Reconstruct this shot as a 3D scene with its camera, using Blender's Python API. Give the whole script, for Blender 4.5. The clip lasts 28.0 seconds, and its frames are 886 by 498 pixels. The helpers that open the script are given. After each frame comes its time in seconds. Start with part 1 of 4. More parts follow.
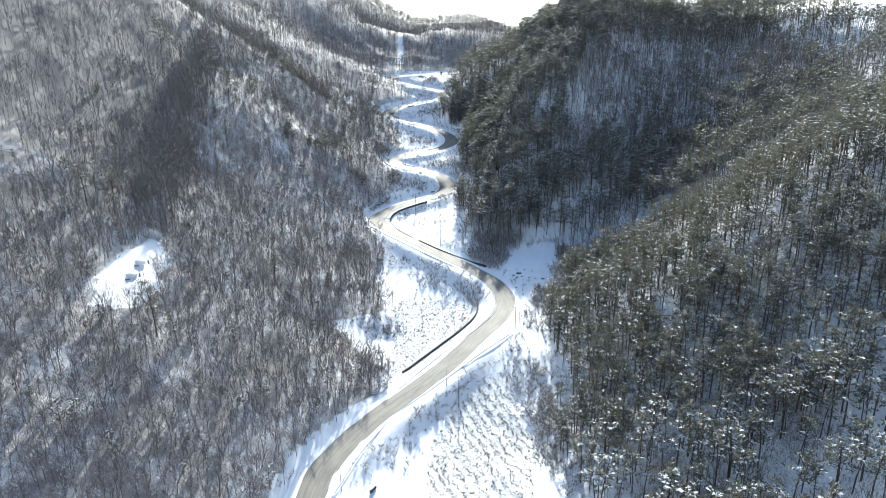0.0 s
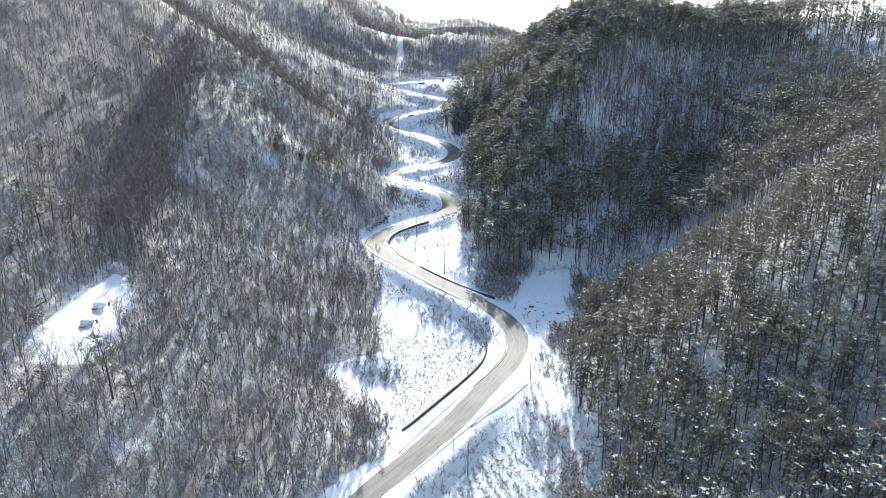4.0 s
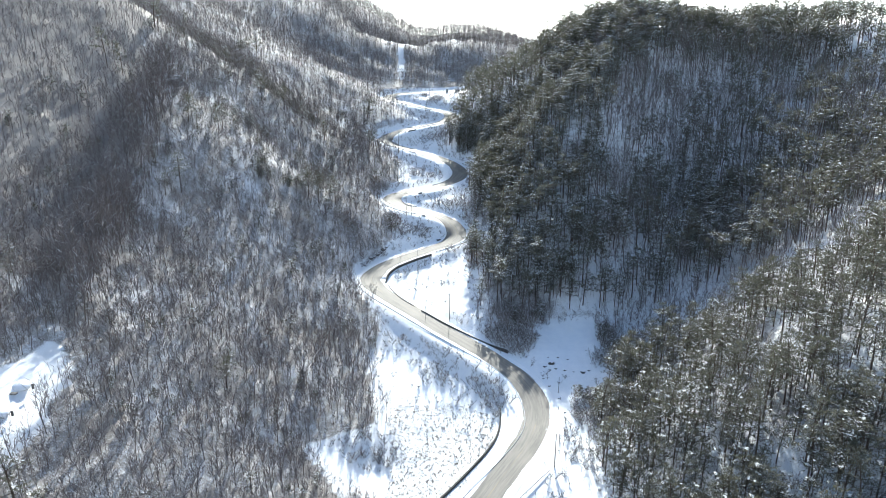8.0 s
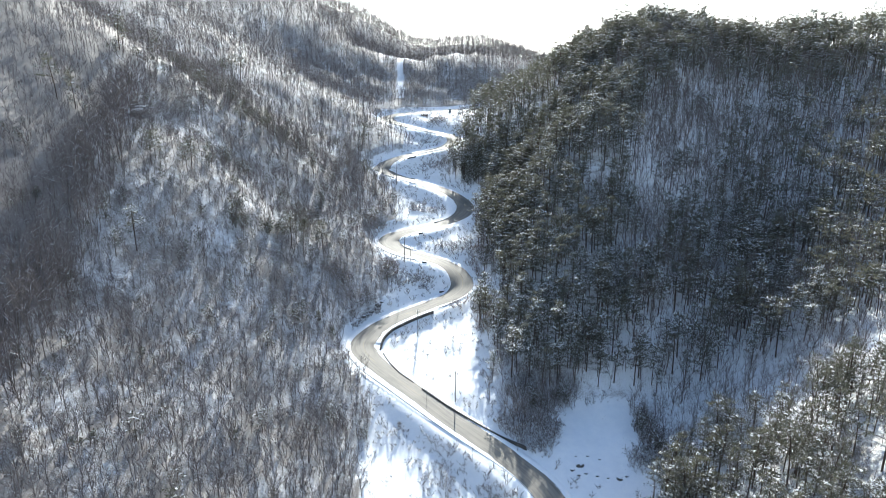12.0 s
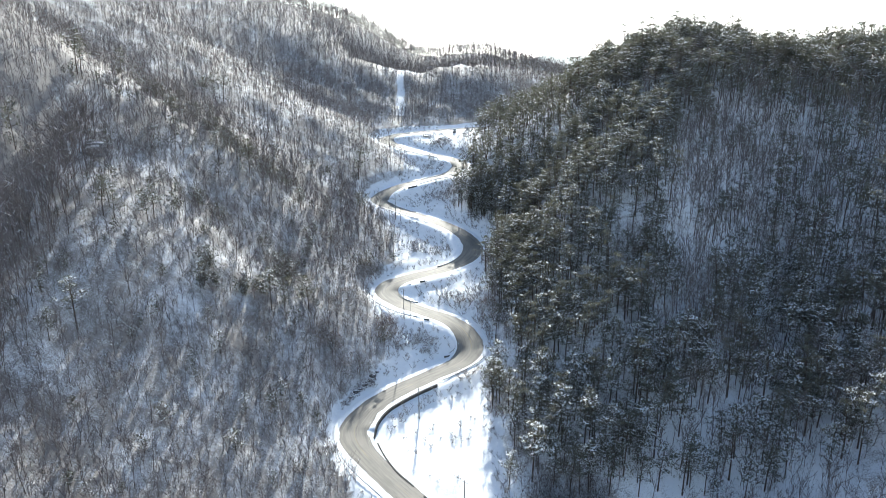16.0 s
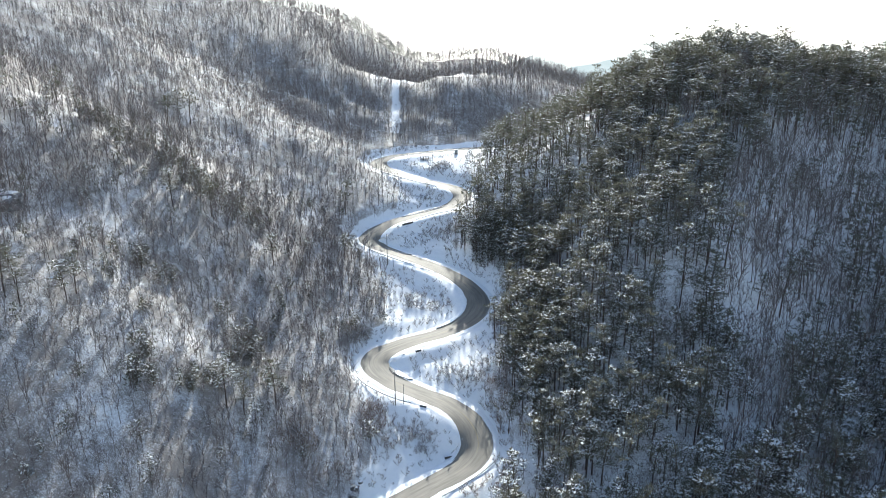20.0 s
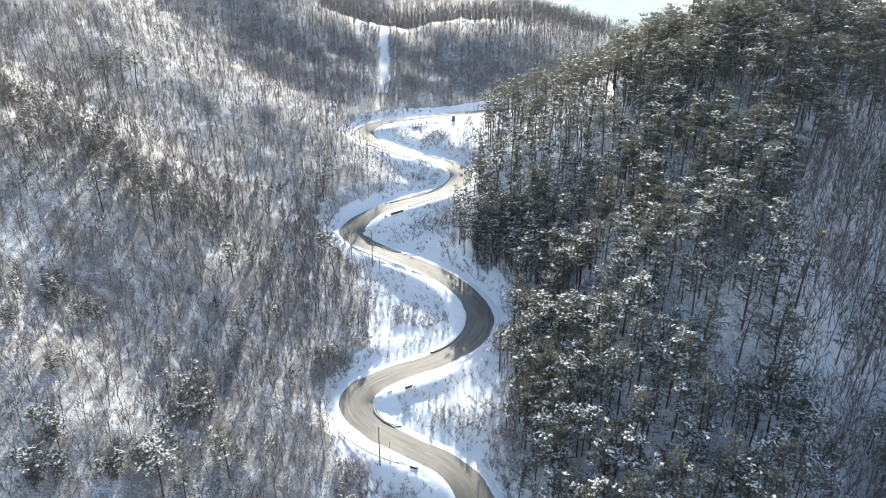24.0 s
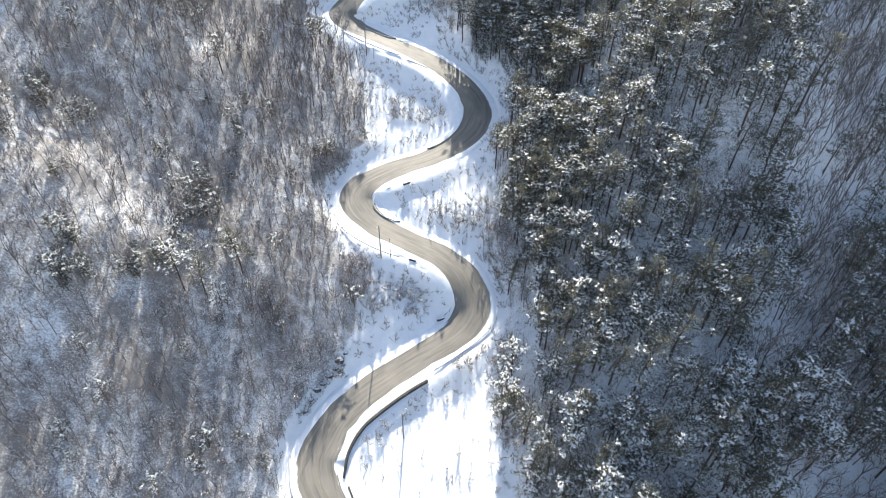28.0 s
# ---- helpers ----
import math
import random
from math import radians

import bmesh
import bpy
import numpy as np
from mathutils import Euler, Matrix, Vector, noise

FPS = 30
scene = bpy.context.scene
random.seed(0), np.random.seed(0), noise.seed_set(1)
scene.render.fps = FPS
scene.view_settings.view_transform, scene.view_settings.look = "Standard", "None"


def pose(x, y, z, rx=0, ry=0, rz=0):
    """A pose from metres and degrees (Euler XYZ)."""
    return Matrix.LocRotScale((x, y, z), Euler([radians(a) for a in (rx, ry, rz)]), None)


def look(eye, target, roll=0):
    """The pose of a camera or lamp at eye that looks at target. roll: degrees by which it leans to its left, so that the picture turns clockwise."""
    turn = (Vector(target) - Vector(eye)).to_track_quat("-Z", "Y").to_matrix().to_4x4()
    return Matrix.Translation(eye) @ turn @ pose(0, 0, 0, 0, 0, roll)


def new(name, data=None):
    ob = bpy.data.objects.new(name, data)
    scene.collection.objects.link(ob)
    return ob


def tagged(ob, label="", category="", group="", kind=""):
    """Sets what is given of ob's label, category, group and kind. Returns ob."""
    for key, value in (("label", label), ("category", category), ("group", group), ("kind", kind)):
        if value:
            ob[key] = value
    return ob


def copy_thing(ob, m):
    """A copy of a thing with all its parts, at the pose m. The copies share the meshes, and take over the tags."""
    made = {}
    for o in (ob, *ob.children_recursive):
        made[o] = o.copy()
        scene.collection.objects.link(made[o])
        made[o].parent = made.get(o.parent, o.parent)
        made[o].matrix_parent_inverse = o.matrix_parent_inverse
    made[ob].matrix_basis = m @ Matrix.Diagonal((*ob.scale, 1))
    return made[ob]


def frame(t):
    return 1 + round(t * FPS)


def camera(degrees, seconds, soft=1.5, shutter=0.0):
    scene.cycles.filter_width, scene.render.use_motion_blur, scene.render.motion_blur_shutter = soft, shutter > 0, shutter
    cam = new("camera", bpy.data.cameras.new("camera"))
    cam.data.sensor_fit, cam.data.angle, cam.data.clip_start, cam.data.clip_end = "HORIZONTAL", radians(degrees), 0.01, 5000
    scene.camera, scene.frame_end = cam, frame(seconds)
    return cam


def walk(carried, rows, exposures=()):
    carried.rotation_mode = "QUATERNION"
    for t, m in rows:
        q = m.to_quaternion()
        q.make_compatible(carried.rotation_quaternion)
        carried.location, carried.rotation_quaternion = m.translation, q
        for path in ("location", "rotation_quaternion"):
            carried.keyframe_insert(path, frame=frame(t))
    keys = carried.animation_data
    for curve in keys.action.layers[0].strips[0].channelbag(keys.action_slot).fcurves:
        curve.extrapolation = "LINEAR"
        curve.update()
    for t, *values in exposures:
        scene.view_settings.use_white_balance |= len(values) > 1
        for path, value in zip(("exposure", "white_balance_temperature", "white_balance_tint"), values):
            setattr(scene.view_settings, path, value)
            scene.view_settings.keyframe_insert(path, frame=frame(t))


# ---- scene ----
cam = camera(70.47, 28.0, soft=0.88)
PATH = [
    (0, 0.96, -264.41, 83.63, -16.70, -0.01, -0.35),
    (1, 0.42, -257.68, 84.54, -16.78, -0.06, -0.25),
    (3, -0.72, -243.87, 85.95, -16.60, -0.15, -0.05),
    (6, -2.67, -217.48, 87.36, -16.31, -0.26, 0.07),
    (8, -2.69, -198.65, 90.45, -16.17, -0.06, 0.10),
    (9.5, -2.78, -182.89, 93.57, -16.03, 0.06, -0.00),
    (10, -2.86, -177.64, 94.70, -16.01, 0.09, -0.05),
    (11, -2.97, -167.21, 97.05, -15.91, 0.14, -0.14),
    (12.5, -3.17, -152.56, 100.81, -15.85, 0.21, -0.26),
    (14.5, -3.75, -132.96, 106.06, -15.89, 0.35, -0.34),
    (15, -3.85, -127.91, 107.37, -15.85, 0.38, -0.35),
    (16, -4.05, -117.61, 109.97, -15.99, 0.43, -0.34),
    (17, -4.25, -106.63, 112.49, -16.07, 0.46, -0.33),
    (18.5, -4.59, -88.67, 116.14, -16.20, 0.42, -0.30),
    (19.5, -4.70, -76.01, 118.66, -16.42, 0.35, -0.25),
    (20, -4.76, -69.55, 119.95, -16.50, 0.32, -0.22),
    (21.5, -4.99, -49.38, 123.99, -17.91, 0.19, -0.11),
    (23.5, -5.21, -27.09, 129.15, -20.95, -0.12, 0.09),
    (24, -5.25, -24.31, 130.26, -22.63, -0.21, 0.15),
    (25, -5.47, -21.04, 132.36, -26.58, -0.37, 0.28),
    (26, -5.60, -20.33, 134.34, -31.59, -0.53, 0.44),
    (27, -5.63, -20.40, 136.35, -37.53, -0.70, 0.60),
    (28, -5.62, -20.58, 138.41, -43.76, -0.87, 0.78),
]

walk(cam, [(t, pose(x, y, z) @ pose(0, 0, 0, 0, 0, yaw) @ pose(0, 0, 0, 90 + pitch) @ pose(0, 0, 0, 0, 0, roll))
           for t, x, y, z, pitch, yaw, roll in PATH],
     exposures=[(0, 1.03, 6400, 3), (12, 1.06, 6450, 3), (18, 1.01, 6550, 3), (20, 0.99, 6550, 3), (22.5, 1.03, 6700, 4), (25, 1.34, 6900, 5), (28, 1.33, 7000, 7)])

# ---- light ----
SUN_EL, SUN_AZ = 31.5, 2.0          # degrees; azimuth from +y towards +x
world = bpy.data.worlds.new("winter_sky")
scene.world = world
world.use_nodes = True
wn = world.node_tree.nodes
sky = wn.new("ShaderNodeTexSky")
sky.sky_type = "NISHITA"
sky.sun_disc = False
sky.sun_elevation = radians(SUN_EL)
sky.sun_rotation = radians(SUN_AZ)
sky.air_density, sky.dust_density, sky.ozone_density = 0.8, 0.6, 0.6
wn["Background"].inputs["Strength"].default_value = 0.15
milk = wn.new("ShaderNodeHueSaturation")          # thin winter haze pales the sky
way_up = wn.new("ShaderNodeTexCoord")
split = wn.new("ShaderNodeSeparateXYZ")
world.node_tree.links.new(way_up.outputs["Generated"], split.inputs[0])
clear = wn.new("ShaderNodeMapRange")          # palest low down, all the way round
for key, value in (("From Min", 0.02), ("From Max", 0.40), ("To Min", 0.12), ("To Max", 0.98)):
    clear.inputs[key].default_value = value
world.node_tree.links.new(split.outputs["Z"], clear.inputs["Value"])
world.node_tree.links.new(clear.outputs["Result"], milk.inputs["Saturation"])
world.node_tree.links.new(sky.outputs[0], milk.inputs["Color"])
world.node_tree.links.new(milk.outputs[0], wn["Background"].inputs["Color"])
sun_data = bpy.data.lights.new("sun", "SUN")
sun_data.energy, sun_data.angle, sun_data.color = 4.2, radians(0.6), (1.0, 0.965, 0.92)
sun = new("sun", sun_data)
e, a = radians(SUN_EL), radians(SUN_AZ)
sun.matrix_world = look((300 * math.sin(a) * math.cos(e), 300 * math.cos(a) * math.cos(e), 300 * math.sin(e)), (0, 0, 0))


# ---- materials ----
def material(name, rough=0.8, metal=0.0):
    m = bpy.data.materials.new(name)
    m.use_nodes = True
    b = m.node_tree.nodes["Principled BSDF"]
    b.inputs["Roughness"].default_value = rough
    b.inputs["Metallic"].default_value = metal
    return m, m.node_tree.nodes, m.node_tree.links, b


def noise_node(n, l, scale, detail=4.0, rough=0.55, coord=None, distortion=0.0):
    t = n.new("ShaderNodeTexNoise")
    t.inputs["Scale"].default_value = scale
    t.inputs["Detail"].default_value = detail
    t.inputs["Roughness"].default_value = rough
    t.inputs["Distortion"].default_value = distortion
    if coord is None:
        coord = n.new("ShaderNodeNewGeometry").outputs["Position"]
    l.new(coord, t.inputs["Vector"])
    return t.outputs["Fac"]


def ramp(n, l, fac, stops):
    r = n.new("ShaderNodeValToRGB")
    while len(r.color_ramp.elements) < len(stops):
        r.color_ramp.elements.new(0.5)
    for el, (p, c) in zip(r.color_ramp.elements, stops):
        el.position = p
        el.color = (*c, 1) if len(c) == 3 else c
    l.new(fac, r.inputs["Fac"])
    return r.outputs["Color"]


def mix(n, l, fac, c1, c2):
    m = n.new("ShaderNodeMix")
    m.data_type = "RGBA"
    for sock, v in ((m.inputs["Factor"], fac), (m.inputs["A"], c1), (m.inputs["B"], c2)):
        if isinstance(v, (int, float)):
            sock.default_value = v
        elif isinstance(v, tuple):
            sock.default_value = (*v, 1)
        else:
            l.new(v, sock)
    return m.outputs["Result"]


def calc(n, l, op, x, y):
    m = n.new("ShaderNodeMath")
    m.operation = op
    for sock, v in zip(m.inputs, (x, y)):
        if isinstance(v, (int, float)):
            sock.default_value = v
        else:
            l.new(v, sock)
    return m.outputs[0]


def bump(n, l, b, height, dist, strength=1.0):
    k = n.new("ShaderNodeBump")
    k.inputs["Distance"].default_value = dist
    k.inputs["Strength"].default_value = strength
    l.new(height, k.inputs["Height"])
    l.new(k.outputs[0], b.inputs["Normal"])


SNOW = (0.80, 0.82, 0.85)


def make_plain(name, c1, c2, scale, rough=0.85, metal=0.0, relief=0.02):
    m, n, l, b = material(name, rough, metal)
    f = noise_node(n, l, scale)
    l.new(ramp(n, l, f, [(0.3, c1), (0.7, c2)]), b.inputs["Base Color"])
    if relief:
        bump(n, l, b, noise_node(n, l, scale * 4), relief)
    return m


def make_foliage(name, c1, c2, glow, share, scale, frost):
    """Thin needles or twigs: sunlight shines through part of them."""
    m, n, l, b = material(name, 0.75)
    f = noise_node(n, l, scale, 3)
    leaf = ramp(n, l, f, [(0.32, c1), (0.68, c2)])
    rime = calc(n, l, "ADD", noise_node(n, l, 5.0, 3, 0.6), calc(n, l, "MULTIPLY", noise_node(n, l, 0.22, 2), 0.35))
    rime = ramp(n, l, rime, [(0.66, (0, 0, 0)), (0.74, (1, 1, 1))])          # powder snow caught among them
    l.new(mix(n, l, calc(n, l, "MULTIPLY", rime, frost), leaf, SNOW), b.inputs["Base Color"])
    thin = n.new("ShaderNodeBsdfTranslucent")
    thin.inputs["Color"].default_value = (*glow, 1)
    both = n.new("ShaderNodeMixShader")
    both.inputs[0].default_value = share
    l.new(b.outputs[0], both.inputs[1])
    l.new(thin.outputs[0], both.inputs[2])
    l.new(both.outputs[0], n["Material Output"].inputs["Surface"])
    return m


def make_snow():
    m, n, l, b = material("snow", 0.65)
    f = noise_node(n, l, 0.8)
    l.new(ramp(n, l, f, [(0.3, (0.82, 0.84, 0.87)), (0.7, (0.90, 0.91, 0.92))]), b.inputs["Base Color"])
    bump(n, l, b, noise_node(n, l, 2.5, 6), 0.12)
    return m


def make_ground():
    """Snow cover, broken by grass and leaf litter where the attribute 'wild' says so."""
    m, n, l, b = material("snowy_ground", 0.75)
    at = n.new("ShaderNodeAttribute")
    at.attribute_name = "wild"
    big = noise_node(n, l, 0.06, 3)
    mid = noise_node(n, l, 0.45, 5, 0.65)
    fine = noise_node(n, l, 3.0, 8, 0.78)
    snow = ramp(n, l, mid, [(0.3, (0.82, 0.84, 0.87)), (0.7, (0.90, 0.91, 0.92))])
    litter = ramp(n, l, fine, [(0.3, (0.15, 0.133, 0.122)), (0.7, (0.32, 0.293, 0.275))])
    s = calc(n, l, "ADD", calc(n, l, "MULTIPLY", fine, 0.75), calc(n, l, "MULTIPLY", mid, 0.25))
    s = calc(n, l, "ADD", s, calc(n, l, "MULTIPLY", big, 0.10))
    s = calc(n, l, "ADD", s, calc(n, l, "MULTIPLY", calc(n, l, "SUBTRACT", at.outputs["Fac"], 0.5), 0.30))
    mask = ramp(n, l, s, [(0.56, (0, 0, 0)), (0.69, (1, 1, 1))])
    l.new(mix(n, l, mask, snow, litter), b.inputs["Base Color"])
    bump(n, l, b, calc(n, l, "ADD", fine, calc(n, l, "MULTIPLY", mid, 2.0)), 0.11)
    return m


def make_asphalt():
    """Salted, dusty asphalt with packed snow along the edges, faint wheel tracks and scattered frost."""
    m, n, l, b = material("asphalt", 0.7)
    uv = n.new("ShaderNodeUVMap")
    uv.uv_map = "along"
    sep = n.new("ShaderNodeSeparateXYZ")
    l.new(uv.outputs[0], sep.inputs[0])
    across = sep.outputs["X"]                    # -1 .. 1
    stretch = n.new("ShaderNodeMapping")
    stretch.inputs["Scale"].default_value = (2.2, 0.035, 1)
    l.new(uv.outputs[0], stretch.inputs[0])
    streak = noise_node(n, l, 3.0, 4, 0.6, stretch.outputs[0])
    patch = noise_node(n, l, 0.10, 3)
    grit = noise_node(n, l, 9.0, 5, 0.7)
    base = ramp(n, l, patch, [(0.35, (0.155, 0.142, 0.122)), (0.65, (0.235, 0.212, 0.178))])
    base = mix(n, l, calc(n, l, "MULTIPLY", ramp(n, l, streak, [(0.4, (0, 0, 0)), (0.7, (1, 1, 1))]), 0.6), base, (0.32, 0.295, 0.255))
    base = mix(n, l, calc(n, l, "MULTIPLY", grit, 0.35), base, (0.09, 0.085, 0.08))
    stretch2 = n.new("ShaderNodeMapping")
    stretch2.inputs["Scale"].default_value = (1.1, 0.02, 1)
    stretch2.inputs["Location"].default_value = (7.3, 2.1, 0)
    l.new(uv.outputs[0], stretch2.inputs[0])
    worn = noise_node(n, l, 4.0, 5, 0.65, stretch2.outputs[0], 0.4)
    base = mix(n, l, calc(n, l, "MULTIPLY", ramp(n, l, worn, [(0.52, (0, 0, 0)), (0.66, (1, 1, 1))]), 0.7), base, (0.105, 0.098, 0.088))
    line = calc(n, l, "LESS_THAN", calc(n, l, "ABSOLUTE", calc(n, l, "SUBTRACT", across, 0.05), 0.0), 0.028)
    base = mix(n, l, calc(n, l, "MULTIPLY", line, ramp(n, l, patch, [(0.45, (0, 0, 0)), (0.65, (0.3, 0.3, 0.3))])), base, (0.42, 0.33, 0.12))
    edge = calc(n, l, "ABSOLUTE", across, 0.0)
    s = calc(n, l, "ADD", edge, calc(n, l, "MULTIPLY", calc(n, l, "SUBTRACT", streak, 0.5), 0.6))
    s = calc(n, l, "ADD", s, calc(n, l, "MULTIPLY", calc(n, l, "SUBTRACT", noise_node(n, l, 0.25, 3), 0.5), 0.35))
    s = calc(n, l, "ADD", s, calc(n, l, "MULTIPLY", calc(n, l, "SUBTRACT", grit, 0.5), 0.12))
    mask = ramp(n, l, s, [(0.95, (0, 0, 0)), (1.04, (1, 1, 1))])
    l.new(mix(n, l, mask, base, SNOW), b.inputs["Base Color"])
    bump(n, l, b, grit, 0.01)
    return m


M_SNOW = make_snow()
M_GROUND = make_ground()
M_ROAD = make_asphalt()
M_BARK = make_plain("grey_brown_bark", (0.10, 0.082, 0.072), (0.19, 0.155, 0.13), 0.7, 0.9, 0, 0)
M_PINEBARK = make_plain("red_pine_bark", (0.05, 0.038, 0.032), (0.115, 0.078, 0.058), 1.0, 0.9, 0, 0)
M_NEEDLE = make_foliage("pine_needles", (0.050, 0.058, 0.038), (0.122, 0.110, 0.066), (0.15, 0.145, 0.10), 0.35, 0.3, 0.30)
M_BOUGH_SNOW = make_foliage("bough_snow", (0.84, 0.86, 0.88), (0.90, 0.91, 0.92), (0.85, 0.88, 0.92), 0.4, 0.8, 0.0)
M_TWIG = make_plain("grey_brown_twigs", (0.130, 0.112, 0.107), (0.212, 0.184, 0.175), 0.25, 0.9, 0, 0)
M_RUST = make_plain("russet_twigs", (0.14, 0.095, 0.075), (0.25, 0.165, 0.12), 0.4, 0.9, 0, 0)
M_STRAW = make_plain("dry_stalks", (0.16, 0.13, 0.09), (0.30, 0.25, 0.18), 0.6, 0.9, 0, 0)
M_STEEL = make_plain("galvanised_steel", (0.30, 0.31, 0.32), (0.42, 0.43, 0.44), 1.5, 0.5, 0.6, 0)
M_DARKSTEEL = make_plain("dark_steel", (0.045, 0.047, 0.05), (0.09, 0.09, 0.09), 2.0, 0.6, 0.2, 0.005)
M_CONCRETE = make_plain("weathered_concrete", (0.10, 0.096, 0.09), (0.20, 0.19, 0.175), 1.1, 0.9, 0, 0.02)
M_POLE = make_plain("pole_concrete", (0.17, 0.165, 0.155), (0.27, 0.26, 0.245), 1.0, 0.85, 0, 0.005)
M_CERAMIC = make_plain("brown_ceramic", (0.12, 0.07, 0.05), (0.18, 0.11, 0.08), 5.0, 0.35, 0, 0)
M_ROCK = make_plain("dark_rock", (0.05, 0.048, 0.046), (0.16, 0.15, 0.14), 1.4, 0.9, 0, 0.08)
M_CRAG = make_plain("frosted_rock", (0.06, 0.058, 0.056), (0.36, 0.36, 0.37), 0.45, 0.9, 0, 0.08)
M_TIMBER = make_plain("dark_timber", (0.06, 0.042, 0.03), (0.13, 0.09, 0.065), 3.0, 0.8, 0, 0.01)
M_GREEN = make_plain("grey_green_paint", (0.15, 0.18, 0.19), (0.20, 0.23, 0.24), 2.0, 0.5, 0, 0)


# Distance haze painted as emission: a pale self-glowing colour over a black base.
def make_haze_glow(name, c1, c2, scale):
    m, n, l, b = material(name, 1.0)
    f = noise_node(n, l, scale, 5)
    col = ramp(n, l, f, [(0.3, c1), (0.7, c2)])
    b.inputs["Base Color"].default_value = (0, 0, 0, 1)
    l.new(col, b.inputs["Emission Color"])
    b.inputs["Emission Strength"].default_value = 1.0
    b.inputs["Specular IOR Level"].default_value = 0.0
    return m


M_HAZE_NEAR = make_haze_glow("haze_glow_ridge", (0.33, 0.39, 0.43), (0.40, 0.46, 0.50), 0.02)
M_HAZE_FAR = make_haze_glow("haze_glow_mountains", (0.58, 0.62, 0.65), (0.62, 0.66, 0.68), 0.004)
M_WALL = make_plain("dark_wall_concrete", (0.045, 0.042, 0.040), (0.095, 0.088, 0.08), 1.0, 0.9, 0, 0.02)

# ---- the road's line ----
# Plan of the centreline, going up the valley; heights follow from the profile.
LOWER = [(-60, -300), (-48, -240), (-40, -190), (-34.5, -155), (-32.6, -134.9), (-31, -123.8), (-26, -112.8), (-18.8, -102.1), (-10.4, -92.2),
         (3.0, -75.0), (11.5, -61.8), (20.0, -48.0), (25.0, -35.5), (25.4, -24.5), (21.0, -14.8), (12.2, -4.7), (0.5, 7.0),
         (-10, 18.3), (-21.9, 31.0), (-29.6, 40.5)]
UPPER = [(-32.4, 47.5), (-31.0, 53.0), (-28.4, 58.2), (-23.4, 63.9), (-16.8, 68.9), (-9.3, 73.9), (-1.5, 78.9), (3.4, 84.5),
         (3.7, 90.1), (0.6, 95.8), (-5.1, 100.3), (-12.8, 104.2), (-20.2, 108.2), (-26.0, 113.4), (-28.4, 118.6), (-26.4, 123.7),
         (-19.2, 128.4), (-7.7, 133.4), (0.7, 138.8), (5.8, 145.2), (7.2, 152.2), (4.7, 159.4), (-0.6, 166.4), (-7.1, 172.0),
         (-15.6, 176.7), (-25.2, 181.4), (-33.5, 185.6), (-37.8, 190.4), (-35.2, 196.6), (-27.0, 203.3), (-14.2, 209.6), (-4.2, 214.2),
         (1.3, 219.2), (2.8, 225.2), (-0.6, 230.8), (-10.1, 235.9), (-19.9, 240.0), (-29.0, 245.2), (-37.2, 251.2)]
FAR = [(-40.2, 256.4), (-37.9, 262.0), (-29.6, 267.6), (-16.3, 273.6), (-2.6, 278.8), (11, 283.0), (27.3, 288.1), (44.2, 295.1), (66, 303), (90, 308), (130, 318), (180, 340)]
PROFILE = [(-300, -40), (-200, -28), (-110, -17.5), (-57, -10.4), (-28, -8.2), (0, -1.8), (26.4, 2.5), (67, 9.3), (84.3, 13.6), (98.3, 20.2), (111, 23.6),
           (122, 26), (137.5, 29.6), (173, 40), (198.6, 50.8), (251, 68.5), (266, 72.5), (290, 75), (340, 84)]


def spline(points, step):
    """Even samples of a smooth line through the points."""
    p = np.array(points, float)
    p = np.vstack([2 * p[0] - p[1], p, 2 * p[-1] - p[-2]])
    out = []
    for i in range(1, len(p) - 2):
        t = np.linspace(0, 1, 24, endpoint=False)[:, None]
        a0, a1, a2, a3 = p[i - 1], p[i], p[i + 1], p[i + 2]
        out.append(0.5 * (2 * a1 + (a2 - a0) * t + (2 * a0 - 5 * a1 + 4 * a2 - a3) * t ** 2 + (3 * a1 - a0 - 3 * a2 + a3) * t ** 3))
    q = np.vstack(out + [p[-2:-1]])
    d = np.concatenate([[0], np.cumsum(np.linalg.norm(np.diff(q, axis=0), axis=1))])
    s = np.arange(0, d[-1], step)
    return np.stack([np.interp(s, d, q[:, k]) for k in range(q.shape[1])], 1)


def profile(y):
    return np.interp(y, [p[0] for p in PROFILE], [p[1] for p in PROFILE])


ROAD = spline(LOWER + UPPER + FAR, 1.0)
rz = profile(ROAD[:, 1])
k = np.ones(15) / 15
rz = np.convolve(np.pad(rz, 7, "edge"), k, "valid")
ROAD = np.column_stack([ROAD, rz])
tan = np.gradient(ROAD[:, :2], axis=0)
tan /= np.linalg.norm(tan, axis=1)[:, None]
SIDE = np.column_stack([tan[:, 1], -tan[:, 0]])          # to the right of travel
turn = np.abs(np.gradient(np.unwrap(np.arctan2(tan[:, 1], tan[:, 0]))))
HALF = 3.45 + np.clip(np.convolve(np.pad(turn, 6, "edge"), np.ones(13) / 13, "valid") * 14, 0, 1.1)

